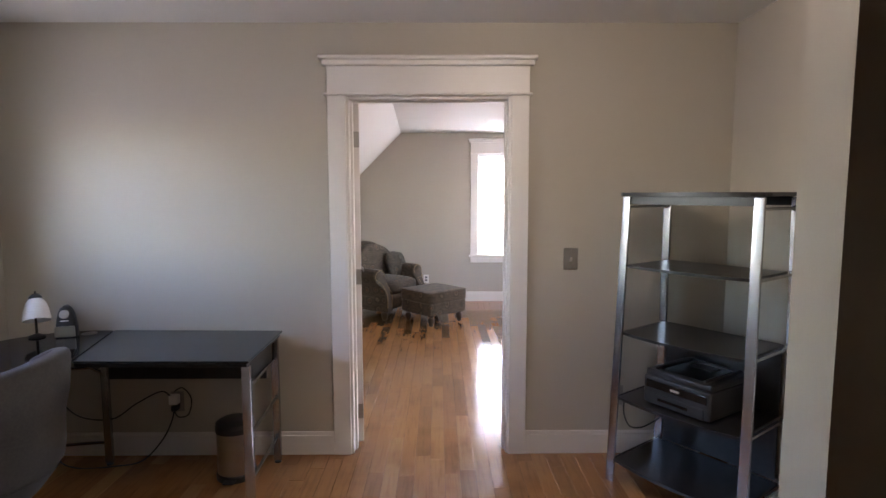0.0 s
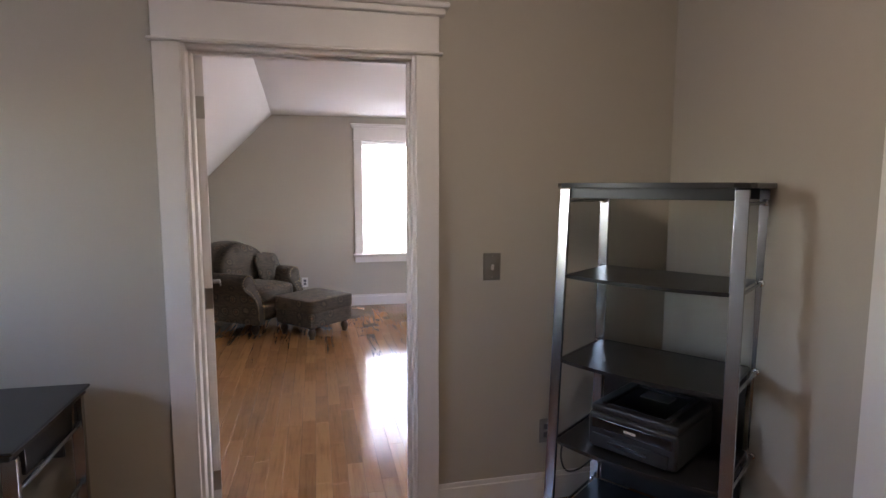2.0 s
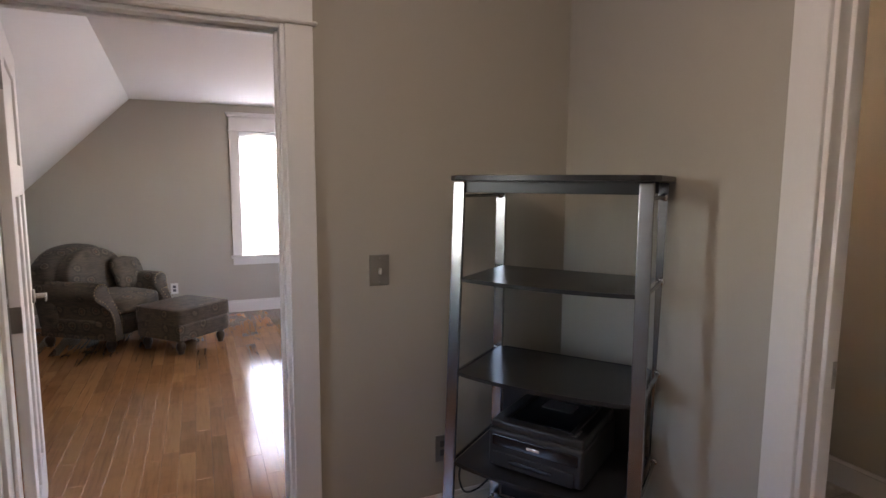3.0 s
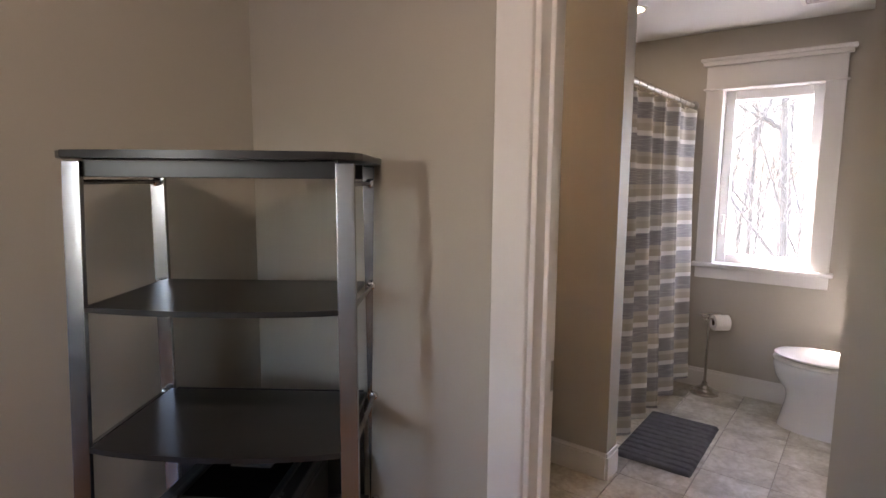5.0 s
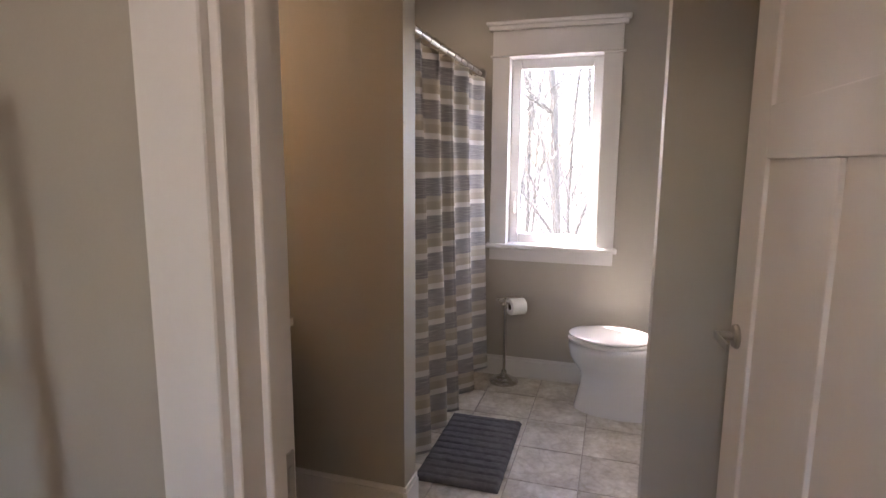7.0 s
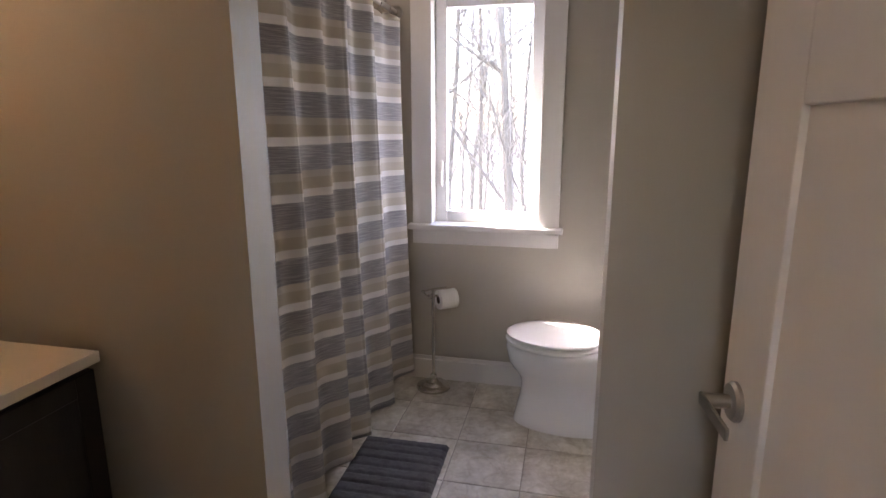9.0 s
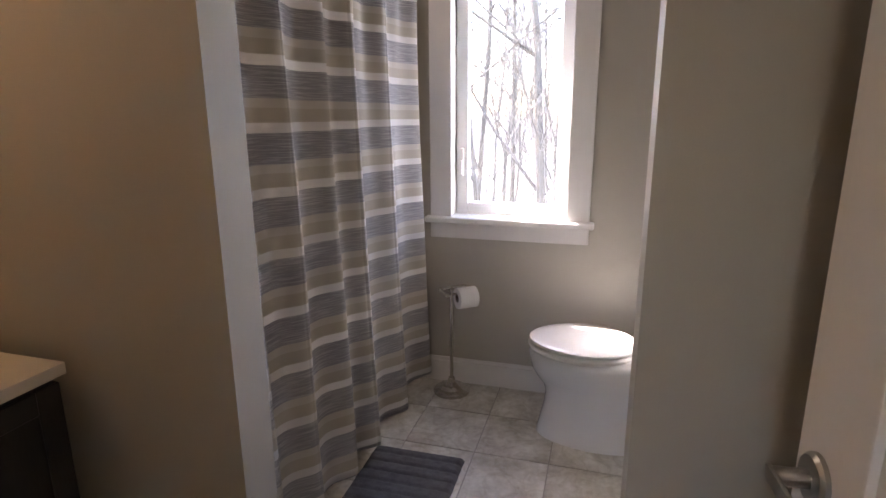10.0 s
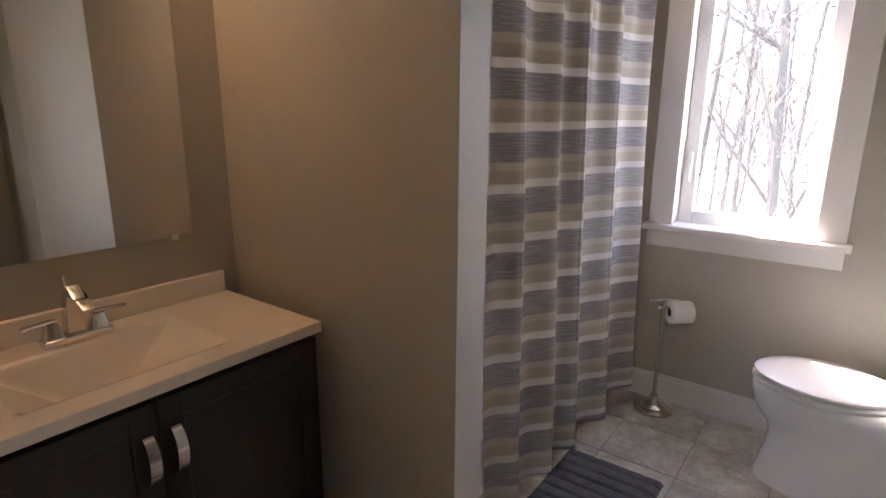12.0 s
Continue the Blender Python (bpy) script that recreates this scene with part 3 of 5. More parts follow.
part("crank_cover", merge(box(BATH_E + 0.045, BATH_E + 0.082, 1.86, 1.97, z0 + 0.002, z0 + 0.02, 0.006), tube([(BATH_E + 0.06, 1.93, z0 + 0.02), (BATH_E + 0.045, 1.90, z0 + 0.026), (BATH_E + 0.04, 1.86, z0 + 0.022)], 0.005)), M["white_plastic"], win1, "white crank handle")
part("lock_lever", merge(box(BATH_E + 0.062, BATH_E + 0.082, 2.222, 2.242, 1.09, 1.23, 0.005), box(BATH_E + 0.05, BATH_E + 0.064, 2.225, 2.239, 1.10, 1.17, 0.004)), M["white_plastic"], win1, "white lock lever")
win2 = sash_window("window_2", "y", B_NORTH + 0.10, WIN_B, "white window behind a lowered slat blind", 0.05)
u0, u1, z0, z1 = WIN_B
wj2 = tagged(new("window_lining_2"), "white painted window reveal", "trim", kind="structure")
part("side", box(u1 - 0.001, u1 + 0.004, B_NORTH + 0.002, B_NORTH + 0.138, z0, z1), M["trim"], wj2)
part("side", box(u0 - 0.004, u0 + 0.001, B_NORTH + 0.002, B_NORTH + 0.138, z0, z1), M["trim"], wj2)
part("head", box(u0, u1, B_NORTH + 0.002, B_NORTH + 0.138, z1 - 0.001, z1 + 0.004), M["trim"], wj2)
blind = thing("window_blind", "white horizontal slat blind lowered in the window", "blind", ((u0 + u1) / 2, B_NORTH + 0.035, z0))
w = (u1 - u0) / 2 - 0.012
part("head_rail", box(-w, w, -0.016, 0.016, z1 - z0 - 0.032, z1 - z0 - 0.004, 0.003), M["slat"], blind)
part("bottom_rail", box(-w, w, -0.012, 0.012, 0.035, 0.05, 0.004), M["slat"], blind)
slat_bm = box(-w, w, -0.0125, 0.0125, -0.0006, 0.0006, 0, m=pose(0, 0, 0, -20, 0, 0))
slat0 = part("slat", slat_bm, M["slat"], blind, smooth=None)
slat0.location = (0, 0, 0.07)
k = 0.092
while k < z1 - z0 - 0.04:
    s = slat0.copy()
    scene.collection.objects.link(s)
    s.location = (0, 0, k)
    k += 0.022
for sx in (-0.6, 0.6):
    part("ladder_cord", rod((sx * w, -0.014, 0.05), (sx * w, -0.014, z1 - z0 - 0.03), 0.0012, 6), M["slat"], blind)

# ---- doors ----


def three_panel_door(name, width, label, at, turn, lever_side=1, height=2.025):
    """A craftsman door: stiles, rails, two tall panels under one wide one. Hinge at the origin, leaf along +x, thickness 0..-0.035 in y."""
    t = thing(name, label, "door", at, turn)
    tagged(t, kind="structure")
    th, st = 0.035, 0.15
    z0 = 0.008
    lock, top, bot, mid = (1.425, 1.55), (height - 0.118, height), (z0, 0.25), 0.105

    def bar(nm, a, b, c, d, inset=0.0):
        part(nm, box(a, b, -th + inset, -inset, c, d, 0.005 if not inset else 0.0, 2), M["door"], t)

    bar("stile", 0.0, st, z0, height)
    bar("stile", width - st, width, z0, height)
    bar("rail", st, width - st, *bot)
    bar("rail", st, width - st, *lock)
    bar("rail", st, width - st, *top)
    c = width / 2
    bar("mullion", c - mid / 2, c + mid / 2, bot[1], lock[0])
    for a, b, r, s in ((st, c - mid / 2, bot[1], lock[0]), (c + mid / 2, width - st, bot[1], lock[0]), (st, width - st, lock[1], top[0])):
        bar("panel", a, b, r, s, 0.011)
    for side, y in ((1, 0.0), (-1, -th)):
        xk, zk = width - 0.062, 0.962
        hd = part("door_handle", merge(lathe([(0.033, 0), (0.033, 0.006), (0.029, 0.011), (0.012, 0.012), (0.0115, 0.045)], 24, pose(xk, y, zk, -90 * side, 0, 0)),
                                       box(xk - 0.11, xk + 0.012, y + side * 0.052 - 0.0035, y + side * 0.052 + 0.0035, zk - 0.0105, zk + 0.0105, 0.003, 2), lathe([(0.0115, 0), (0.0115, 0.05), (0.010, 0.055)], 18, pose(xk, y, zk, -90 * side, 0, 0))), M["nickel"], t, "brushed nickel lever handle")
    part("latch", box(width - 0.001, width + 0.006, -0.03, -0.005, 0.905, 0.955, 0.001, 1), M["nickel"], t)
    for zh in (0.2, 1.02, 1.82):
        part("hinge", merge(box(-0.0025, 0.001, -0.034, 0.0, zh - 0.045, zh + 0.045), rod((-0.003, 0.004, zh - 0.047), (-0.003, 0.004, zh + 0.047), 0.006, 12)), M["nickel"], t, "satin nickel butt hinge")
    return t


three_panel_door("door_1", 0.875, "white three-panel door standing open into the room", (DOOR_B[0] + 0.02, NORTH + 0.137, 0), 101)
three_panel_door("door_2", 0.93, "white three-panel bathroom door standing open", (EAST + 0.155, DOOR_BATH[0] + 0.052, 0), 5.0)
part("strike_plate", merge(box(EAST + 0.085, EAST + 0.112, 2.0405, 2.0445, 0.905, 0.985, 0.001, 1), box(EAST + 0.092, EAST + 0.104, 2.0385, 2.0406, 0.925, 0.965, 0.0005, 1)), M["nickel"], jamb_bath, "satin nickel strike plate")

# ---- office things ----


def plate(name, label, at, turn, w=0.074, h=0.118, toggle=True, metal=False):
    t = thing(name, label, "switch" if toggle else "outlet", at, turn)
    part("cover_plate", box(-w / 2, w / 2, -0.006, 0.0, -h / 2, h / 2, 0.003, 2), M["plate"] if toggle or metal else M["white_plastic"], t)
    if toggle:
        part("toggle", box(-0.005, 0.005, -0.018, -0.005, -0.012, 0.012, 0.002, 2, pose(0, 0, 0, 12, 0, 0)), M["white_plastic"], t, "white toggle")
    else:
        for zc in (-0.02, 0.02):
            part("socket", box(-0.016, 0.016, -0.0085, -0.005, zc - 0.014, zc + 0.014, 0.003, 2), M["grey_plastic"], t)
    for zc in (-0.048, 0.048) if toggle else (0.0,):
        part("screw", lathe([(0.003, 0), (0.002, 0.0012)], 10, pose(0, -0.006, zc, 90, 0, 0)), M["nickel"], t)
    return t


plate("light_switch", "pewter grey switch plate with a white toggle on the wall", (0.893, NORTH, 1.141), 0, 0.082, 0.125)
plate("wall_outlet", "pewter double outlet on the wall above the baseboard", (-1.36, NORTH, 0.32), 0, toggle=False, metal=True)
plate("wall_outlet", "white outlet on the wall beside the armchair", (-0.03, B_NORTH, 0.32), 0, toggle=False)
plate("wall_outlet", "pewter outlet plate on the wall beside the black shelf", (1.175, NORTH, 0.345), 0, toggle=False, metal=True)
adapter = thing("power_adapter", "white and black plugs pushed into the outlet", "plug", (-1.36, NORTH - 0.008, 0.34))
part("white_plug", box(-0.03, 0.02, -0.045, 0, -0.025, 0.03, 0.008, 3), M["white_plastic"], adapter)
part("black_plug", box(-0.016, 0.016, -0.05, -0.001, -0.062, -0.03, 0.006, 3), M["black_plastic"], adapter)


def prism(points, z0, z1, bevel=0.0):
    bm = bmesh.new()
    lo = [bm.verts.new((x, y, z0)) for x, y in points]
    hi = [bm.verts.new((x, y, z1)) for x, y in points]
    bm.faces.new(lo[::-1])
    bm.faces.new(hi)
    n = len(points)
    for i in range(n):
        bm.faces.new((lo[i], lo[(i + 1) % n], hi[(i + 1) % n], hi[i]))
    if bevel:
        bmesh.ops.bevel(bm, geom=bm.edges[:], offset=bevel, segments=2, affect="EDGES", profile=0.5)
    return bm


def round_pts(cx, cy, r, a0, a1, n=8):
    return [(cx + r * math.cos(radians(a0 + (a1 - a0) * i / n)), cy + r * math.sin(radians(a0 + (a1 - a0) * i / n))) for i in range(n + 1)]


def build_desk():
    t = thing("corner_desk", "L-shaped desk with black glass tops on polished steel legs", "desk")
    zt = 0.75
    part("main_top", prism([(-0.722, 2.55), (-0.727, 3.125), (-1.672, 3.147), (-1.527, 2.562)], zt - 0.012, zt, 0.004), M["black_glass"], t, "glossy black glass top")
    part("main_rim", prism([(-0.735, 2.565), (-0.74, 3.115), (-1.66, 3.135), (-1.53, 2.575)], zt - 0.034, zt - 0.0125, 0.003), M["black_wood"], t)
    back = [(-1.68, 3.147), (-1.80, 3.142), (-1.92, 3.12), (-2.03, 3.06), (-2.12, 2.96), (-2.19, 2.84), (-2.22, 2.70), (-2.23, 1.75)]
    front = [(-1.70, 1.75), (-1.70, 2.2), (-1.68, 2.38), (-1.62, 2.50), (-1.535, 2.562)]
    part("corner_top", prism(back + front, zt - 0.012, zt - 0.001, 0.004), M["black_glass"], t, "glossy black curved corner top")
    part("modesty_panel", box(-1.66, -0.80, 3.045, 3.06, 0.50, zt - 0.034, 0.003), M["black_wood"], t, "black panel under the top")
    part("modesty_panel", box(-0.785, -0.77, 2.72, 3.06, 0.60, zt - 0.034, 0.003), M["black_wood"], t)

    def leg(x, y):
        lg = part("leg", box(x - 0.021, x + 0.021, y - 0.012, y + 0.012, 0.012, zt - 0.03, 0.004), M["steel"], t, "polished steel leg")
        part("foot", lathe([(0.018, 0), (0.018, 0.008), (0.01, 0.013)], 16, pose(x, y, 0)), M["black_plastic"], lg)

    leg(-0.745, 2.585)
    leg(-0.765, 3.095)
    leg(-1.70, 3.075)
    leg(-2.17, 2.55)
    leg(-2.17, 1.80)
    leg(-1.75, 1.80)
    for z in (0.60, 0.375, 0.15):
        part("side_rail", merge(rod((-0.747, 2.585, z), (-0.765, 3.095, z), 0.0085), rod((-0.764, 3.07, z), (-0.764, 3.082, z), 0.016)), M["steel"], t, "round steel rail")
    for z in (0.56, 0.13):
        part("side_rail", tube([(-1.70, 3.075, z), (-1.95, 3.02, z), (-2.1, 2.85, z), (-2.17, 2.55, z)], 0.009), M["steel"], t, "round steel rail")
    part("brace", rod((-1.70, 3.075, 0.52), (-1.95, 2.95, 0.72), 0.009), M["steel"], t)
    part("grommet", lathe([(0.038, 0), (0.038, 0.003), (0.03, 0.005), (0.0, 0.005)], 28, pose(-1.765, 3.07, zt - 0.001), cap=False), M["nickel"], t, "silver cable grommet")
    return t


build_desk()

lamp = thing("desk_lamp", "small desk lamp with a white glass shade and black stem", "lamp", (-2.0, 3.0, 0.75))
part("base", lathe([(0.045, 0), (0.045, 0.008), (0.02, 0.016), (0.009, 0.02)], 28), M["black_plastic"], lamp)
part("stem", tube([(0, 0, 0.015), (0.0, 0, 0.12), (0.0, 0.0, 0.2)], 0.007), M["black_plastic"], lamp)
lamp.scale = (0.86, 0.86, 0.96)
tilt = pose(0.015, -0.01, 0.20, -16, -12, 0)
part("shade", lathe([(0.075, -0.105), (0.073, -0.085), (0.066, -0.045), (0.054, -0.008), (0.034, 0.016), (0.031, 0.014), (0.051, -0.01), (0.063, -0.046), (0.070, -0.085), (0.072, -0.105)], 32, tilt, cap=False), M["shade"], lamp, "white frosted bell shade")
part("cap", lathe([(0.036, 0.010), (0.034, 0.028), (0.02, 0.043), (0.006, 0.048), (0.005, 0.06), (0.0, 0.061)], 24, tilt, cap=False), M["black_plastic"], lamp)
part("bulb", lathe([(0.012, -0.01), (0.022, -0.045), (0.024, -0.06), (0.016, -0.08), (0.0, -0.086)], 18, tilt, cap=False), M["white_plastic"], lamp)

sharp = thing("desk_gadget", "black and silver dome-shaped desk gadget on the desk", "gadget", (-1.85, 3.02, 0.75), 18)
sec = [(0.052, 0.042), (0.05, 0.041), (0.044, 0.038), (0.036, 0.034), (0.024, 0.028), (0.008, 0.02)]
bm = bmesh.new()
rings = []
for (rx, ry), z in zip(sec, (0.0, 0.05, 0.095, 0.13, 0.155, 0.168)):
    rings.append([bm.verts.new((rx * math.copysign(abs(math.cos(a)) ** 0.7, math.cos(a)), ry * math.copysign(abs(math.sin(a)) ** 0.7, math.sin(a)), z)) for a in [2 * math.pi * i / 28 for i in range(28)]])
for a, b in zip(rings, rings[1:]):
    for i in range(28):
        bm.faces.new((a[i], a[(i + 1) % 28], b[(i + 1) % 28], b[i]))
bm.faces.new(rings[0][::-1])
bm.faces.new(rings[-1])
part("housing", bm, M["black_plastic"], sharp, smooth=60)
part("silver_skirt", box(-0.048, 0.048, -0.0455, -0.036, 0.004, 0.062, 0.004), M["nickel"], sharp, "brushed silver lower front")
part("window", lathe([(0.0, 0.006), (0.02, 0.004), (0.024, 0.0)], 24, pose(0, -0.0355, 0.125, 72, 0, 0), cap=False), M["nickel"], sharp, "silver oval inset")
part("label_bar", box(-0.018, 0.018, -0.0425, -0.036, 0.088, 0.093), M["white_plastic"], sharp)

can = thing("trash_can", "brushed steel pedal bin with a black lid on the floor", "bin", (-0.945, 2.95, 0))
part("base_ring", lathe([(0.102, 0), (0.102, 0.03), (0.098, 0.035)], 36), M["black_plastic"], can)
part("body", lathe([(0.096, 0.03), (0.096, 0.26)], 40), M["nickel"], can, "brushed steel drum")
part("rim", lathe([(0.101, 0.258), (0.101, 0.285), (0.097, 0.29)], 36), M["black_plastic"], can)
part("lid", lathe([(0.1, 0.288), (0.097, 0.302), (0.08, 0.313), (0.04, 0.32), (0.0, 0.321)], 36, cap=False), M["black_plastic"], can, "domed black plastic lid")
part("pedal", box(-0.03, 0.03, -0.135, -0.09, 0.012, 0.022, 0.004), M["black_plastic"], can)

c1 = thing("loose_wire", "thin black cord looping from the outlet to the desk", "wire")
part("cord", tube([(-1.37, 3.15, 0.345), (-1.42, 3.13, 0.40), (-1.55, 3.10, 0.34), (-1.68, 3.08, 0.26), (-1.86, 3.05, 0.30), (-1.95, 3.0, 0.5), (-1.97, 2.98, 0.74)], 0.004), M["cord"], c1)
c2 = thing("loose_wire", "thin black cord hanging from the outlet to the floor", "wire")
part("cord", tube([(-1.36, 3.145, 0.29), (-1.37, 3.12, 0.22), (-1.42, 3.10, 0.12), (-1.52, 3.07, 0.02), (-1.66, 3.04, 0.005), (-1.85, 3.02, 0.006), (-1.93, 2.98, 0.1), (-1.94, 2.96, 0.4), (-1.95, 2.95, 0.74)], 0.004), M["cord"], c2)
c3 = thing("loose_wire", "thin black cord curling round the outlet", "wire")
part("cord", tube([(-1.355, 3.15, 0.395), (-1.30, 3.13, 0.42), (-1.25, 3.12, 0.36), (-1.27, 3.12, 0.27), (-1.33, 3.13, 0.25), (-1.36, 3.145, 0.275)], 0.0035), M["cord"], c3)


def build_office_chair():
    t = thing("office_chair", "grey microfibre swivel chair with a rounded back by the desk", "chair", (-1.75, 2.27, 0), 4)
    bm = bmesh.new()
    N, K = 40, 18
    grid = []
    for k in range(K):
        f = k / (K - 1)
        row = []
        for i in range(N + 1):
            a = radians(-78 + 156 * i / N)
            r = 0.30 + 0.03 * f
            z = 0.36 + (0.50 - 0.10 * abs(a / radians(78)) ** 2.5) * f
            row.append((r * math.cos(a) * (1.0 + 0.08 * f), r * 0.98 * math.sin(a), z))
        grid.append(row)
    outer = [[bm.verts.new(p) for p in row] for row in grid]
    inner = [[bm.verts.new((p[0] - 0.075 * (p[0] / 0.33 if abs(p[0]) > 0.02 else 0), p[1] * 0.77, p[2] - (0.004 if k == K - 1 else 0))) for p in row] for k, row in enumerate(grid)]
    for k in range(K - 1):
        for i in range(N):
            bm.faces.new((outer[k][i], outer[k][i + 1], outer[k + 1][i + 1], outer[k + 1][i]))
            bm.faces.new((inner[k][i + 1], inner[k][i], inner[k + 1][i], inner[k + 1][i + 1]))
    for i in range(N):
        bm.faces.new((outer[-1][i], outer[-1][i + 1], inner[-1][i + 1], inner[-1][i]))
        bm.faces.new((outer[0][i + 1], outer[0][i], inner[0][i], inner[0][i + 1]))
    for k in range(K - 1):
        bm.faces.new((outer[k][0], outer[k + 1][0], inner[k + 1][0], inner[k][0]))
        bm.faces.new((outer[k + 1][N], outer[k][N], inner[k][N], inner[k + 1][N]))
    bmesh.ops.recalc_face_normals(bm, faces=bm.faces)
    rim = [e for e in bm.edges if len(e.link_faces) == 2 and e.calc_face_angle(0) > 0.7]
    bmesh.ops.bevel(bm, geom=rim, offset=0.026, segments=4, affect="EDGES", profile=0.5)
    for v in bm.verts:
        q = v.co
        crease = noise.noise(Vector((q.x * 5, q.y * 9 + q.z * 7, q.z * 5))) * 0.010 + noise.noise(q * 24) * 0.003
        v.co += Vector((q.x, q.y, 0)).normalized() * crease + Vector((0, 0, noise.noise(q * 6) * 0.008))
    part("backrest", bm, M["velvet"], t, "curved grey upholstered back", 60)
    part("seat", lathe([(0.0, 0.34), (0.26, 0.34), (0.285, 0.37), (0.285, 0.44), (0.26, 0.47), (0.15, 0.485), (0.0, 0.488)], 32, pose(-0.03, 0, 0), cap=False), M["velvet"], t, "padded round seat", 60)
    part("skirt", lathe([(0.15, 0.20), (0.22, 0.27), (0.288, 0.36)], 32, pose(0, 0, 0)), M["velvet"], t, smooth=60)
    part("gas_column", rod((0, 0, 0.09), (0, 0, 0.24), 0.03), M["black_plastic"], t)
    for i in range(5):
        a = radians(20 + 72 * i)
        arm = part("base_arm", tube([(0, 0, 0.10), (0.14 * math.cos(a), 0.14 * math.sin(a), 0.095), (0.27 * math.cos(a), 0.27 * math.sin(a), 0.075)], 0.02, 10), M["black_plastic"], t)
        x, y = 0.27 * math.cos(a), 0.27 * math.sin(a)
        for s in (-1, 1):
            part("caster_wheel", lathe([(0.02, -0.008), (0.026, -0.006), (0.026, 0.006), (0.02, 0.008)], 18, pose(x + s * 0.012 * math.sin(a), y - s * 0.012 * math.cos(a), 0.027, 90, 0, math.degrees(a))), M["black_plastic"], arm)
    return t


build_office_chair()


def build_shelf():
    """A five-tier ladder shelf across the corner; local x along its width, -y its front."""
    ang = math.degrees(math.atan2(-0.804, 0.595))
    t = thing("display_shelf", "five-tier black shelf unit with polished steel legs in the corner", "shelf", (1.44, 2.745, 0), ang)
    W, H, yb = 0.318, 1.49, 0.185

    def yfront(z):
        return -0.185 - 0.055 * (1 - z / H)

    for sx in (-1, 1):
        for nm, y0, y1 in (("front_leg", yfront(0), yfront(H)), ("back_leg", yb + 0.02, yb)):
            bm = box(-0.022, 0.022, -0.008, 0.008, 0, H, 0.003, 2)
            for v in bm.verts:
                f = v.co.z / H
                v.co.x += sx * (W + 0.018 * (1 - f))
                v.co.y += y0 + (y1 - y0) * f
            part(nm, bm, M["steel"], t, "polished steel leg")

    def tier(z, bow, over=0.0, name="shelf_board", th=0.014):
        yf = yfront(z)
        w = W - 0.02 + 0.018 * (1 - z / H) + over
        n = 14
        pts = [(-w + 2 * w * i / n, yf - 0.008 - bow * (1 - (2 * i / n - 1) ** 2) - over * 0.8) for i in range(n + 1)]
        if over:
            pts = [(-w, yf + 0.02), (-w + 0.012, yf - 0.02)] + pts[1:-1] + [(w - 0.012, yf - 0.02), (w, yf + 0.02)]
        pts += [(w, yb + (0.02 if over else -0.012)), (-w, yb + (0.02 if over else -0.012))]
        part(name, prism(pts, z - th, z, 0.003), M["black_wood"], t)

    tier(1.512, 0.028, 0.058, "top_board", 0.018)
    part("top_apron", box(-W + 0.02, W - 0.02, yfront(H) + 0.004, yfront(H) + 0.018, 1.452, 1.494, 0.002), M["black_wood"], t, "dark strip under the top")
    part("top_apron", box(-W + 0.02, W - 0.02, yb - 0.01, yb + 0.004, 1.452, 1.494, 0.002), M["black_wood"], t)
    for z in (1.148, 0.802, 0.462, 0.128):
        tier(z, 0.035)
    for sx in (-1, 1):
        for z in (1.44, 1.135, 0.79, 0.45, 0.115):
            xx = sx * (W + 0.018 * (1 - z / H))
            part("side_rod", rod((xx, yfront(z), z), (xx, yb, z), 0.0065), M["steel"], t)
            part("bolt", lathe([(0.012, 0), (0.014, 0.004), (0.012, 0.012), (0.005, 0.016)], 16, pose(xx - sx * 0.0, yb - 0.011, z, 90, 0, 0)), M["chrome"], t, "chrome bolt cap")
    part("back_panel", box(-W + 0.025, W - 0.025, yb - 0.004, yb + 0.006, 0.13, 0.80, 0.002), M["black_wood"], t, "black back panel behind the lower tiers")
    return t


build_shelf()


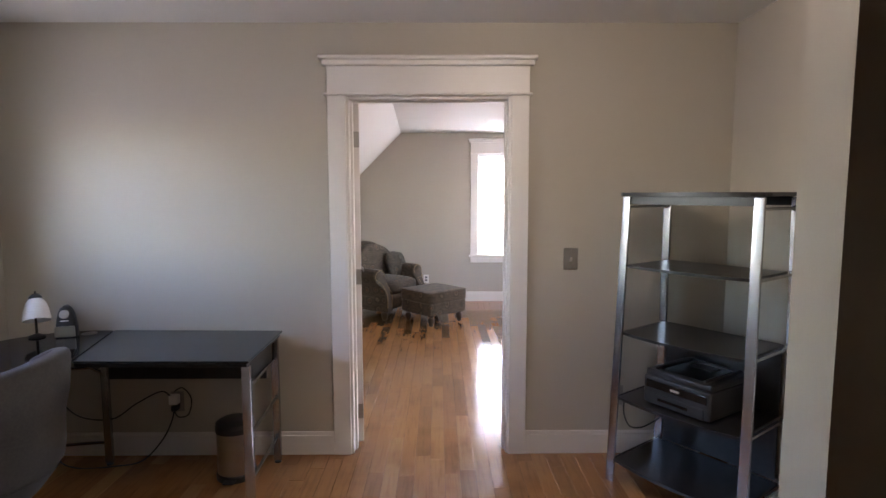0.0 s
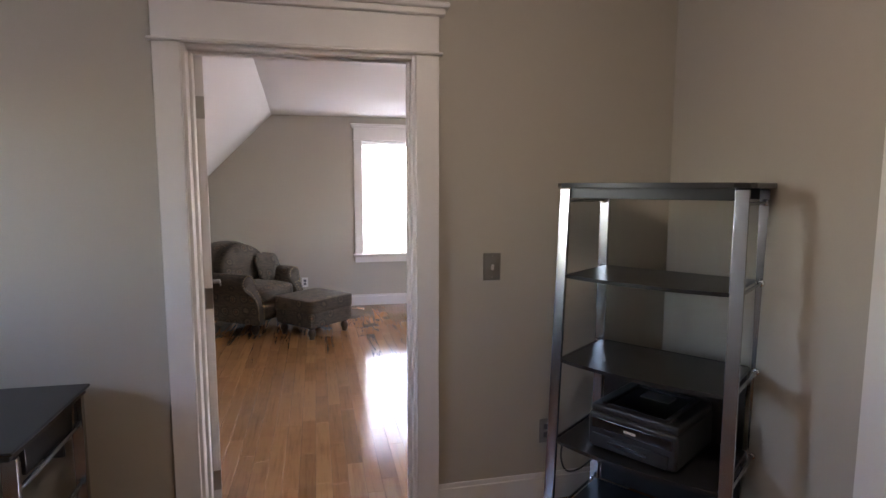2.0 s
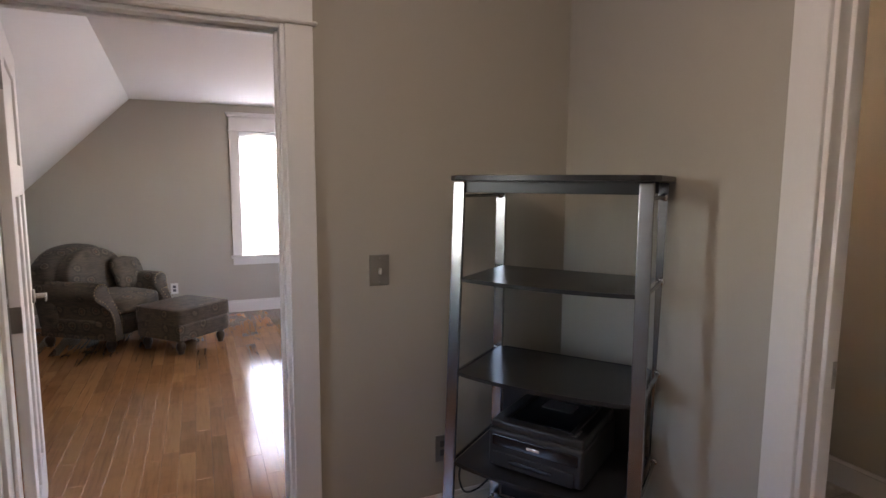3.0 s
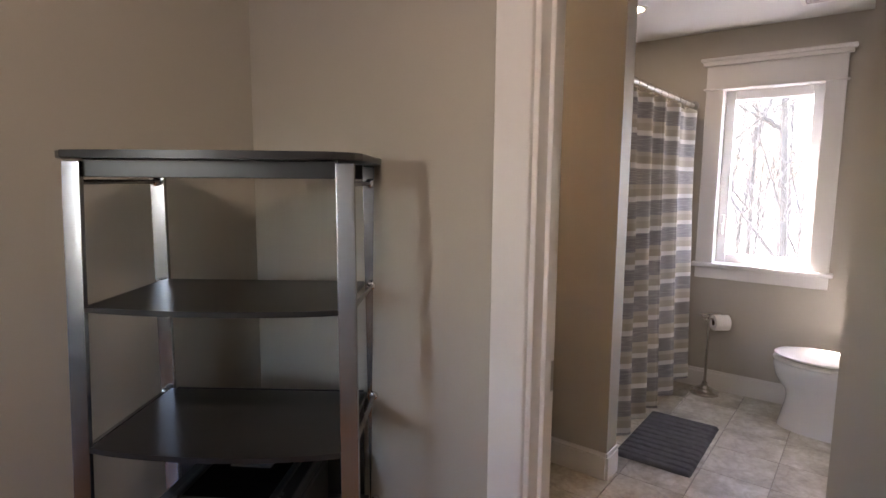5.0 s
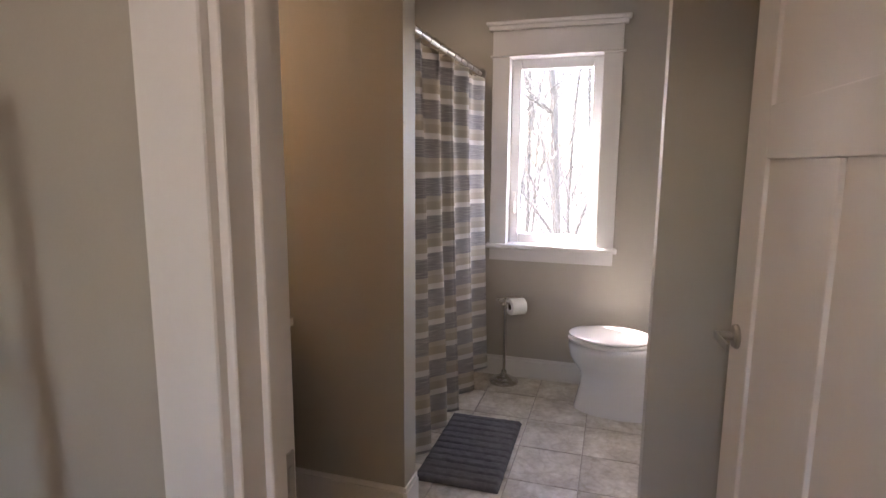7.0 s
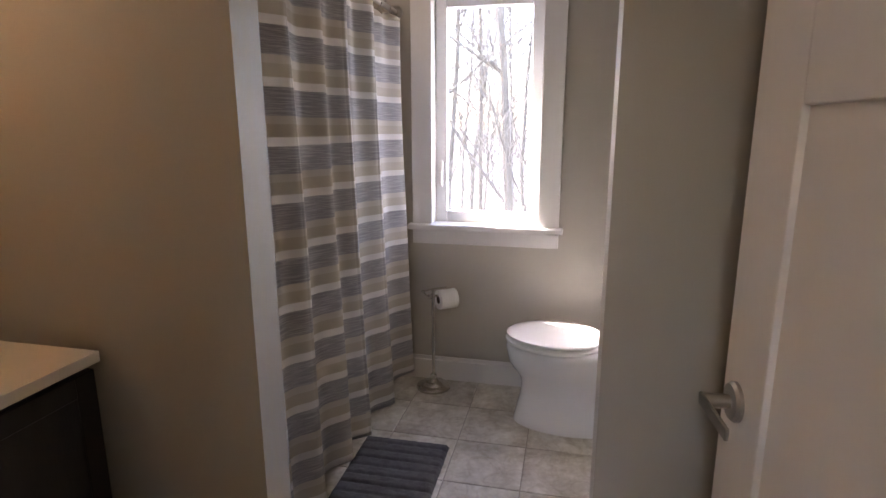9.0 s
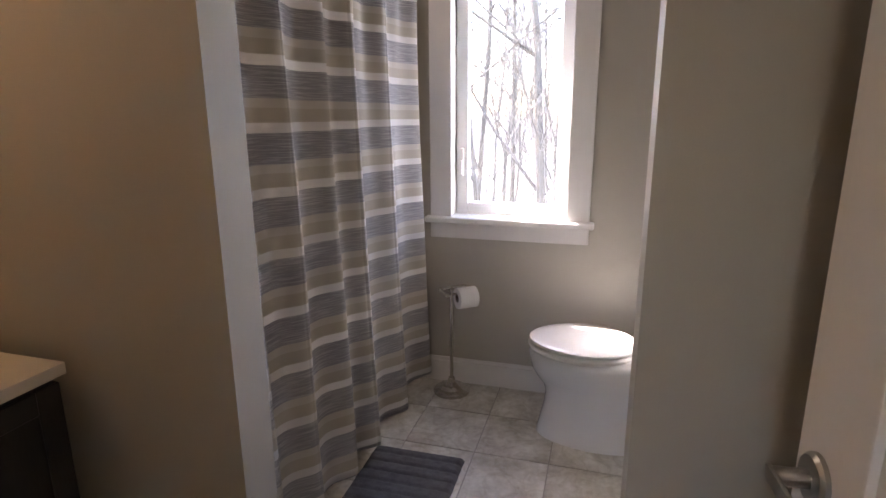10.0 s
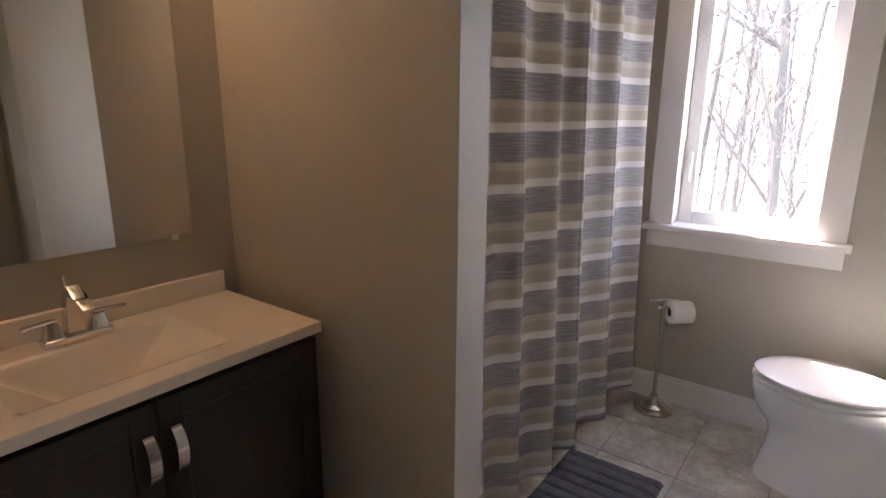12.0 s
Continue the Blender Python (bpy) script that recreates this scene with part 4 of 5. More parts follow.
def build_printer():
    t = thing("laser_printer", "black compact laser printer on the shelf", "printer", (1.425, 2.735, 0.463), math.degrees(math.atan2(-0.804, 0.595)) - 4)
    w, d, h = 0.178, 0.18, 0.175
    part("body", box(-w, w, -d, d, 0.006, h - 0.03, 0.012, 3), M["black_plastic"], t)
    # top cover with a sloping paper well
    bm = box(-w + 0.004, w - 0.004, -d + 0.01, d - 0.004, h - 0.034, h, 0.010, 3)
    part("top_cover", bm, M["black_plastic"], t)
    part("paper_well", box(-0.115, 0.115, -d + 0.05, d - 0.05, h - 0.004, h + 0.0015, 0.001, 1, pose(0, 0, 0, 0, 0, 0)), M["black_glass"], t, "glossy sloping output well")
    for sx in (-1, 1):
        part("well_wall", box(sx * 0.125 - 0.009, sx * 0.125 + 0.009, -d + 0.03, d - 0.03, h - 0.002, h + 0.010, 0.004), M["black_plastic"], t)
    part("flap", box(-0.06, 0.06, 0.02, 0.10, h + 0.001, h + 0.006, 0.002, 1, pose(0, 0, 0, 0, 0, 0)), M["grey_plastic"], t)
    part("front_panel", box(-w + 0.018, w - 0.018, -d - 0.004, -d + 0.01, 0.085, 0.125, 0.003), M["black_glass"], t, "glossy front band")
    part("logo_bar", box(-0.025, 0.022, -d - 0.006, -d - 0.003, 0.098, 0.108, 0.001, 1), M["white_plastic"], t, "pale maker mark")
    part("paper_tray", box(-w + 0.02, w - 0.03, -d - 0.006, -d + 0.02, 0.008, 0.062, 0.005), M["black_plastic"], t)
    part("tray_grip", box(-0.09, 0.07, -d - 0.009, -d - 0.004, 0.03, 0.044, 0.002), M["black_glass"], t)
    for i in range(3):
        part("button", box(w - 0.055, w - 0.035, -d + 0.03 + 0.022 * i, -d + 0.044 + 0.022 * i, h - 0.001, h + 0.003, 0.001, 1), M["grey_plastic"], t)
    return t


build_printer()
c4 = thing("loose_wire", "thin black cord from the printer behind the shelf", "wire")
part("cord", tube([(1.12, 2.90, 0.42), (1.14, 2.95, 0.33), (1.19, 3.0, 0.24), (1.27, 3.04, 0.215), (1.36, 3.08, 0.235), (1.44, 3.10, 0.28)], 0.004), M["cord"], c4)

# ---- room beyond: armchair, ottoman, ceiling light ----


def turned_foot(h=0.11, r=0.034):
    return lathe([(r * 0.55, 0), (r * 0.7, h * 0.06), (r * 0.62, h * 0.16), (r * 0.95, h * 0.38), (r, h * 0.55), (r * 0.8, h * 0.72), (r * 0.6, h * 0.8), (r * 1.05, h * 0.88), (r * 1.05, h)], 20)


def soft_box(sx, sy, sz, bulge=0.02, e=6.0, n=8):
    """An upholstered block: a rounded box whose faces swell."""
    bm = box(-sx / 2, sx / 2, -sy / 2, sy / 2, 0, sz, 0, 1)
    bmesh.ops.subdivide_edges(bm, edges=bm.edges[:], cuts=n, use_grid_fill=True)
    for v in bm.verts:
        u, w, h = 2 * v.co.x / sx, 2 * v.co.y / sy, 2 * v.co.z / sz - 1
        # round the corners, then swell
        d = (abs(u) ** e + abs(w) ** e + abs(h) ** e) ** (1 / e)
        f = max(abs(u), abs(w), abs(h)) / d if d else 1
        v.co.x, v.co.y, v.co.z = v.co.x * f, v.co.y * f, (v.co.z - sz / 2) * f + sz / 2
        v.co.z += bulge * h * (1 - u * u) * (1 - w * w)
        v.co.x += 0.5 * bulge * u * (1 - w * w) * (1 - h * h)
        v.co.y += 0.5 * bulge * w * (1 - u * u) * (1 - h * h)
    return bm


def moved(bm, m):
    bmesh.ops.transform(bm, matrix=m, verts=bm.verts)
    return bm


def build_armchair():
    """Faces -y in its own space."""
    t = thing("armchair", "rolled-arm armchair in patterned grey-brown damask on turned feet", "armchair", (-0.575, 7.075, 0), 54)
    D = M["damask"]
    for sx in (-1, 1):
        for y in (-0.31, 0.31):
            part("foot", moved(turned_foot(0.12, 0.04), pose(sx * 0.31, y, 0)), M["dark_wood"], t, "dark turned wooden foot", 60)
    part("seat_frame", moved(soft_box(0.74, 0.76, 0.20, 0.006), pose(0, 0, 0.11)), D, t, smooth=60)
    part("seat_cushion", moved(soft_box(0.50, 0.62, 0.17, 0.03), pose(0, -0.07, 0.29)), D, t, "plump seat cushion", 60)
    # back, arched along its top and leaning
    bm = bmesh.new()
    n = 18
    prof = []
    for i in range(n + 1):
        u = -1 + 2 * i / n
        prof.append((0.40 * u, 0.90 - 0.19 * abs(u) ** 2.6))
    layers = [(-0.13, 0.80), (-0.115, 0.93), (-0.06, 0.99), (0.02, 1.0), (0.07, 0.96), (0.085, 0.85)]
    rings = []
    for off, s in layers:
        ring = []
        for x, z in prof:
            zz = 0.2 + (z - 0.2) * (0.55 + 0.45 * s)
            ring.append(bm.verts.new((x * s, 0.25 + off + 0.16 * (zz - 0.2), zz)))
        for x in (0.40, -0.40):
            ring.append(bm.verts.new((x * s, 0.25 + off, 0.2)))
        rings.append(ring)
    for a, b in zip(rings, rings[1:]):
        for i in range(len(a)):
            j = (i + 1) % len(a)
            bm.faces.new((a[i], a[j], b[j], b[i]))
    bm.faces.new(rings[0][::-1])
    bm.faces.new(rings[-1])
    part("backrest", bm, D, t, "arched padded back", 70)
    bm = soft_box(0.62, 0.16, 0.43, 0.02, 8.0, 12)
    for v in bm.verts:
        v.co.z -= 0.14 * abs(v.co.x / 0.31) ** 2.4 * max(v.co.z / 0.43, 0)
        v.co.y += 0.008 * noise.noise(v.co * 9)
    part("back_cushion", moved(bm, pose(0, 0.10, 0.43, -12, 0, 0)), D, t, "loose back cushion", 60)
    def slope(z):
        """The arm's front leans back towards its roll."""
        f = min(max((z - 0.30) / 0.24, 0), 1)
        return 0.13 * f * f * (3 - 2 * f)

    for sx in (-1, 1):
        # arm: an upright with a roll that flares outward, and a scrolled front
        bm = bmesh.new()
        pts = [(-0.05, 0.11), (-0.055, 0.40), (-0.06, 0.50), (-0.05, 0.565), (-0.01, 0.605), (0.045, 0.61), (0.095, 0.58), (0.115, 0.53), (0.105, 0.475), (0.075, 0.44), (0.05, 0.38), (0.045, 0.25), (0.05, 0.11)]
        rows = []
        for y, s in ((-0.405, 0.86), (-0.395, 0.97), (-0.37, 1.0), (0.0, 1.0), (0.30, 0.99), (0.34, 0.93)):
            rows.append([bm.verts.new((sx * (0.335 + (p[0] - 0.02) * s), y + (slope(p[1]) if y < -0.3 else 0), 0.11 + (p[1] - 0.11) * (0.5 + 0.5 * s))) for p in pts])
        for a, b in zip(rows, rows[1:]):
            for i in range(len(pts)):
                j = (i + 1) % len(pts)
                bm.faces.new((a[i], a[j], b[j], b[i]))
        bm.faces.new(rows[0])
        bm.faces.new(rows[-1][::-1])
        arm = part("arm", bm, D, t, "rolled padded arm", 60)
        part("scroll_panel", lathe([(0.0, 0.014), (0.045, 0.012), (0.062, 0.004), (0.066, 0.0)], 26, pose(sx * 0.36, -0.405 + slope(0.525), 0.525, 90, 0, 0), cap=False), D, arm, smooth=60)
        studs = []
        for k in range(20):
            a = radians(200 - 17.5 * k)
            studs.append(lathe([(0.007, 0), (0.005, 0.004), (0.0, 0.006)], 8, pose(sx * (0.345 + 0.075 * -math.cos(a) * 1.0), -0.407 + slope(0.525 + 0.078 * math.sin(a)), 0.525 + 0.078 * math.sin(a), 90, 0, 0), cap=False))
        for k in range(12):
            for ex in (0.29, 0.365):
                studs.append(lathe([(0.007, 0), (0.005, 0.004), (0.0, 0.006)], 8, pose(sx * ex, -0.407 + slope(0.44 - 0.024 * k), 0.44 - 0.024 * k, 90, 0, 0), cap=False))
        part("nailhead_trim", merge(*studs), M["brass"], arm, "row of antique brass nailheads")
    return t


build_armchair().scale = (1.05, 1.05, 1.0)
pillow = thing("throw_pillow", "square damask pillow leaning in the armchair", "pillow", (-0.405, 7.15, 0.455), 54)
bm = soft_box(0.40, 0.09, 0.31, 0.012, 7.0, 12)
for v in bm.verts:
    u, w = v.co.x / 0.20, v.co.z / 0.155 - 1
    v.co.y *= 0.35 + 1.1 * max((1 - u * u) * (1 - w * w), 0) ** 0.5
    v.co += Vector((noise.noise(v.co * 8), noise.noise(v.co * 11 + Vector((4, 0, 0))) * 1.4, noise.noise(v.co * 8 + Vector((0, 3, 0))))) * 0.010
part("cover", moved(bm, pose(0.1, 0.03, 0.0, -20, 5, 6)), M["damask"], pillow, smooth=60)

ott = thing("ottoman", "square damask ottoman with a cushion top on turned feet", "ottoman", (0.085, 6.605, 0), 42)
for sx in (-1, 1):
    for sy in (-1, 1):
        part("foot", moved(turned_foot(0.13, 0.04), pose(sx * 0.222, sy * 0.207, 0)), M["dark_wood"], ott, "dark turned wooden foot", 60)
part("base", moved(soft_box(0.565, 0.535, 0.15, 0.002, 22.0, 12), pose(0, 0, 0.12)), M["damask"], ott, smooth=60)
part("cushion", moved(soft_box(0.58, 0.55, 0.13, 0.006, 18.0, 12), pose(0, 0, 0.266)), M["damask"], ott, "padded cushion top", 60)
for pz in (0.272, 0.388):
    loop = []
    for k in range(48):
        a = 2 * math.pi * k / 48
        c, q = math.cos(a), math.sin(a)
        d = (abs(c) ** 16 + abs(q) ** 16) ** (-1 / 16)
        loop.append((0.287 * c * d, 0.272 * q * d, pz))
    part("piping", tube(loop + loop[:1], 0.0055, 8, 1), M["damask"], ott)

cl = thing("ceiling_light", "small flush ceiling light with a frosted glass dome", "ceiling light", (1.13, 5.95, B_CEIL + 0.002))
part("pan", lathe([(0.12, 0), (0.12, -0.02), (0.10, -0.03)], 32), M["nickel"], cl)
part("dome", lathe([(0.145, -0.03), (0.14, -0.05), (0.11, -0.085), (0.06, -0.105), (0.0, -0.11)], 32, cap=False), M["shade"], cl, "frosted glass dome")
part("finial", lathe([(0.008, -0.108), (0.012, -0.12), (0.005, -0.13)], 14), M["nickel"], cl)

cl2 = thing("ceiling_light", "flush office ceiling light with a lit frosted dome", "ceiling light", (0.6, 1.74, CEIL))
part("pan", lathe([(0.15, 0), (0.15, -0.02), (0.13, -0.03)], 32), M["nickel"], cl2)
part("dome", lathe([(0.135, -0.03), (0.16, -0.06), (0.165, -0.10), (0.14, -0.145), (0.08, -0.175), (0.0, -0.185)], 32, cap=False), M["ceiling_bulb"], cl2, "lit frosted glass dome")

# ---- bathroom things ----
VX0, VX1, VY0, VY1, VZ = 2.10, 3.058, 2.786, BATH_N, 0.806


def strap(points, x, w, th):
    """A flat bent strip of width w along x, through (y, z) points smoothed by halving."""
    pts = [Vector((0, y, z)) for y, z in points]
    for _ in range(3):
        pts = [pts[0]] + [q for a, b in zip(pts, pts[1:]) for q in (a.lerp(b, 0.25), a.lerp(b, 0.75))] + [pts[-1]]
    bm = bmesh.new()
    rings = []
    for i, p in enumerate(pts):
        d = (pts[min(i + 1, len(pts) - 1)] - pts[max(i - 1, 0)]).normalized()
        nrm = Vector((0, d.z, -d.y)) * th / 2
        half = w / 2 * (0.78 + 0.22 * math.sin(math.pi * i / (len(pts) - 1)))
        rings.append([bm.verts.new(p + Vector((x + sx * half, 0, 0)) + sn * nrm) for sx, sn in ((-1, -1), (1, -1), (1, 1), (-1, 1))])
    for a, b in zip(rings, rings[1:]):
        for k in range(4):
            bm.faces.new((a[k], a[(k + 1) % 4], b[(k + 1) % 4], b[k]))
    bm.faces.new(rings[0][::-1])
    bm.faces.new(rings[-1])
    return bm


def build_vanity():
    t = thing("vanity_cabinet", "dark espresso vanity cabinet with two doors", "cabinet")
    z1 = VZ - 0.032
    part("body", merge(box(VX0 + 0.012, VX1 - 0.012, VY0 + 0.03, VY1 - 0.002, 0.085, VZ - 0.16, 0.002, 1), box(VX0 + 0.012, VX0 + 0.032, VY0 + 0.03, VY1 - 0.002, VZ - 0.16, z1), box(VX1 - 0.032, VX1 - 0.012, VY0 + 0.03, VY1 - 0.002, VZ - 0.16, z1), box(VX0 + 0.032, VX1 - 0.032, VY0 + 0.03, VY0 + 0.045, VZ - 0.16, z1), box(VX0 + 0.03, VX1 - 0.03, VY0 + 0.075, VY1 - 0.01, 0, 0.085)), M["espresso"], t)
    c = (VX0 + VX1) / 2
    for a, b, hx in ((VX0 + 0.014, c - 0.002, c - 0.032), (c + 0.002, VX1 - 0.014, c + 0.032)):
        d = part("door", merge(box(a, b, VY0 + 0.012, VY0 + 0.029, 0.10, z1 - 0.012, 0.002, 1)), M["espresso"], t)
        for p, q, r, s in ((a, a + 0.06, 0.10, z1 - 0.012), (b - 0.06, b, 0.10, z1 - 0.012), (a + 0.06, b - 0.06, 0.10, 0.16), (a + 0.06, b - 0.06, z1 - 0.072, z1 - 0.012)):
            part("frame_rail", box(p, q, VY0 + 0.004, VY0 + 0.0125, r, s, 0.002, 1), M["espresso"], d)
        part("handle", strap([(VY0 + 0.006, 0.69), (VY0 - 0.012, 0.688), (VY0 - 0.03, 0.66), (VY0 - 0.034, 0.63), (VY0 - 0.03, 0.60), (VY0 - 0.012, 0.572), (VY0 + 0.006, 0.57)], hx, 0.026, 0.005), M["chrome"], d, "wide arched metal pull")
    return t


build_vanity()


def build_vanity_top():
    """One cast slab with a sunken rectangular basin and a backsplash."""
    t = thing("countertop", "cream cast-marble vanity top with sunken basin and backsplash", "countertop")
    cx = (VX0 + VX1) / 2
    bx, by0, by1 = 0.235, 2.855, 3.155
    bm = bmesh.new()
    nx, ny = 96, 60
    verts = []
    for j in range(ny + 1):
        row = []
        for i in range(nx + 1):
            x = VX0 - 0.004 + (VX1 + 0.008 - VX0) * i / nx
            y = VY0 + (VY1 - 0.001 - VY0) * j / ny
            u = 1 - abs(x - cx) / bx
            w = min((y - by0), (by1 - y)) / ((by1 - by0) / 2)
            z = VZ
            if u > 0 and 0 < w:
                back = min(1, (by1 - y) / 0.06)
                front = min(1, (y - by0) / 0.17)
                side = min(1, u * bx / 0.15)
                s = min(back, side, front * front * (3 - 2 * front))
                z -= 0.118 * s
            row.append(bm.verts.new((x, y, z)))
        verts.append(row)
    for j in range(ny):
        for i in range(nx):
            bm.faces.new((verts[j][i], verts[j][i + 1], verts[j + 1][i + 1], verts[j + 1][i]))
    low = []
    rim = verts[0] + [r[-1] for r in verts[1:]] + verts[-1][-2::-1] + [r[0] for r in verts[-2:0:-1]]
    for v in rim:
        low.append(bm.verts.new((v.co.x, v.co.y, VZ - 0.03)))
    for i in range(len(rim)):
        j = (i + 1) % len(rim)
        bm.faces.new((rim[i], low[i], low[j], rim[j]))
    part("slab", bm, M["cultured"], t, smooth=55)
    part("backsplash", box(VX0 - 0.004, VX1 + 0.002, VY1 - 0.022, VY1 - 0.001, VZ - 0.002, VZ + 0.072, 0.006, 3), M["cultured"], t)
    part("drain", lathe([(0.022, 0.0), (0.024, 0.003), (0.012, 0.004), (0.0, 0.002)], 24, pose(cx, 3.05, VZ - 0.117), cap=False), M["chrome"], t, "chrome drain")
    return t


build_vanity_top()


def build_faucet():
    t = thing("faucet", "chrome two-handle centre-set faucet on the vanity top", "faucet", ((VX0 + VX1) / 2, 3.195, VZ))
    part("base_plate", box(-0.082, 0.082, -0.027, 0.027, 0, 0.022, 0.006, 3), M["chrome"], t)
    bm = bmesh.new()
    rings = []
    for x0, y, z, w, h in ((0, 0.012, 0.02, 0.024, 0.022), (0, 0.01, 0.07, 0.019, 0.019), (0, 0.004, 0.12, 0.016, 0.018), (0, -0.02, 0.142, 0.016, 0.014), (0, -0.07, 0.128, 0.016, 0.010), (0, -0.105, 0.108, 0.014, 0.008)):
        up = 0.0 if z < 0.13 else 1.0
        ring = []
        for sx, sy in ((-1, -1), (1, -1), (1, 1), (-1, 1)):
            ring.append(bm.verts.new((x0 + sx * w, y + sy * h * (1 - up), z + sy * h * up)))
        rings.append(ring)
    for a, b in zip(rings, rings[1:]):
        for i in range(4):
            bm.faces.new((a[i], a[(i + 1) % 4], b[(i + 1) % 4], b[i]))
    bm.faces.new(rings[0][::-1])
    bm.faces.new(rings[-1])
    bmesh.ops.recalc_face_normals(bm, faces=bm.faces)
    bmesh.ops.bevel(bm, geom=bm.edges[:], offset=0.004, segments=2, affect="EDGES", profile=0.5)
    part("spout", bm, M["chrome"], t, "squared arched spout")
    part("lift_rod", merge(rod((0, 0.03, 0.02), (0, 0.03, 0.165), 0.003), lathe([(0.006, 0.16), (0.008, 0.168), (0.006, 0.175)], 14, pose(0, 0.03, 0))), M["chrome"], t)
    for sx in (-1, 1):
        bm = bmesh.new()
        a = [bm.verts.new((sx * 0.055 + p * 0.023, q * 0.022, 0.02)) for p, q in ((-1, -1), (1, -1), (1, 1), (-1, 1))]
        b = [bm.verts.new((sx * 0.055 + p * 0.014, q * 0.014, 0.062)) for p, q in ((-1, -1), (1, -1), (1, 1), (-1, 1))]
        bm.faces.new(a[::-1])
        bm.faces.new(b)
        for i in range(4):
            bm.faces.new((a[i], a[(i + 1) % 4], b[(i + 1) % 4], b[i]))
        bmesh.ops.bevel(bm, geom=bm.edges[:], offset=0.003, segments=2, affect="EDGES", profile=0.5)
        part("handle", merge(bm, box(min(sx * 0.045, sx * 0.125), max(sx * 0.045, sx * 0.125), -0.007, 0.009, 0.064, 0.073, 0.003, 2, pose(0, 0, 0, 0, 0, sx * -8))), M["chrome"], t, "lever handle")
    return t


build_faucet()
mir = thing("wall_mirror", "frameless wall mirror held by clear clips above the vanity", "mirror", ((2.21 + 2.972) / 2, BATH_N, 1.015))
hw = (2.972 - 2.21) / 2
part("mirror_glass", box(-hw, hw, -0.006, -0.001, 0, 0.92, 0.001, 1), M["mirror"], mir)
for sx in (-1, 1):
    for z in (0.0, 0.92):
        part("clip", box(sx * (hw - 0.06) - 0.01, sx * (hw - 0.06) + 0.01, -0.010, 0.0, z - 0.008, z + 0.008, 0.002), M["white_plastic"], mir)
vl = thing("vanity_light", "satin nickel bar light with three lit frosted shades", "wall light", ((VX0 + VX1) / 2, BATH_N, 2.12))
part("back_plate", box(-0.28, 0.28, -0.025, 0, -0.035, 0.035, 0.008, 3), M["nickel"], vl)
for x in (-0.2, 0.0, 0.2):
    a = part("arm", tube([(x, -0.02, 0), (x, -0.08, 0.02), (x, -0.12, 0.0), (x, -0.12, -0.02)], 0.008), M["nickel"], vl)
    part("shade", lathe([(0.03, -0.02), (0.045, -0.05), (0.058, -0.13), (0.052, -0.13), (0.026, -0.025)], 24, pose(x, -0.12, 0), cap=True), M["bulb"], a, "lit frosted glass shade")

rl = thing("recessed_light", "lit recessed ceiling light with a white trim over the tub", "ceiling light", (3.95, 2.62, BATH_CEIL))
part("trim_ring", lathe([(0.085, 0), (0.085, -0.006), (0.07, -0.009), (0.062, -0.004), (0.062, -0.001)], 36, cap=False), M["white_plastic"], rl)
part("lens", lathe([(0.0, -0.012), (0.04, -0.010), (0.062, -0.003)], 32, cap=False), M["tub_bulb"], rl, "glowing frosted lens")
fan = thing("ceiling_vent", "white slatted exhaust fan cover on the bathroom ceiling", "vent", (4.27, 1.70, BATH_CEIL))
part("cover_frame", merge(box(-0.12, 0.12, -0.12, -0.095, -0.018, 0, 0.004), box(-0.12, 0.12, 0.095, 0.12, -0.018, 0, 0.004), box(-0.12, -0.095, -0.095, 0.095, -0.018, 0, 0.004), box(0.095, 0.12, -0.095, 0.095, -0.018, 0, 0.004)), M["white_plastic"], fan)
for k in range(9):
    part("slat", box(-0.094, 0.094, -0.085 + 0.0205 * k, -0.072 + 0.0205 * k, -0.013, -0.004, 0.002, 1), M["white_plastic"], fan)

# tub and its surround
tub = thing("bathtub", "white alcove bathtub behind the curtain", "bathtub")
TX0, TX1, TY0, TY1 = 3.242, BATH_E - 0.002, 2.475, BATH_N - 0.002
bm = bmesh.new()


def rrect(x0, x1, y0, y1, r, n=5):
    pts = []
    for cx, cy, a in ((x1 - r, y0 + r, -90), (x1 - r, y1 - r, 0), (x0 + r, y1 - r, 90), (x0 + r, y0 + r, 180)):
        pts += round_pts(cx, cy, r, a, a + 90, n)
    return pts


rings = []
for inset, z, r in ((0.012, 0.0, 0.01), (0.0, 0.40, 0.01), (0.0, 0.44, 0.012), (0.012, 0.455, 0.015), (0.075, 0.455, 0.10), (0.095, 0.43, 0.11), (0.15, 0.12, 0.12), (0.2, 0.10, 0.10)):
    rings.append([bm.verts.new((x, y, z)) for x, y in rrect(TX0 + inset, TX1 - inset, TY0 + inset, TY1 - inset, r)])
for a, b in zip(rings, rings[1:]):
    for i in range(len(a)):
        j = (i + 1) % len(a)
        bm.faces.new((a[i], a[j], b[j], b[i]))
bm.faces.new(rings[-1])
bm.faces.new(rings[0][::-1])
part("shell", bm, M["tub"], tub, smooth=45)
sur = tagged(new("tub_surround"), "white moulded tub surround panels", "trim", kind="structure")
part("panel", box(BATH_E - 0.012, BATH_E - 0.001, 2.468, BATH_N - 0.012, 0.456, 1.93, 0.004), M["tub"], sur)
part("panel", box(3.241, 3.252, 2.468, BATH_N - 0.012, 0.456, 1.93, 0.004), M["tub"], sur)
part("panel", box(3.241, BATH_E - 0.001, BATH_N - 0.012, BATH_N - 0.001, 0.456, 1.93, 0.004), M["tub"], sur)

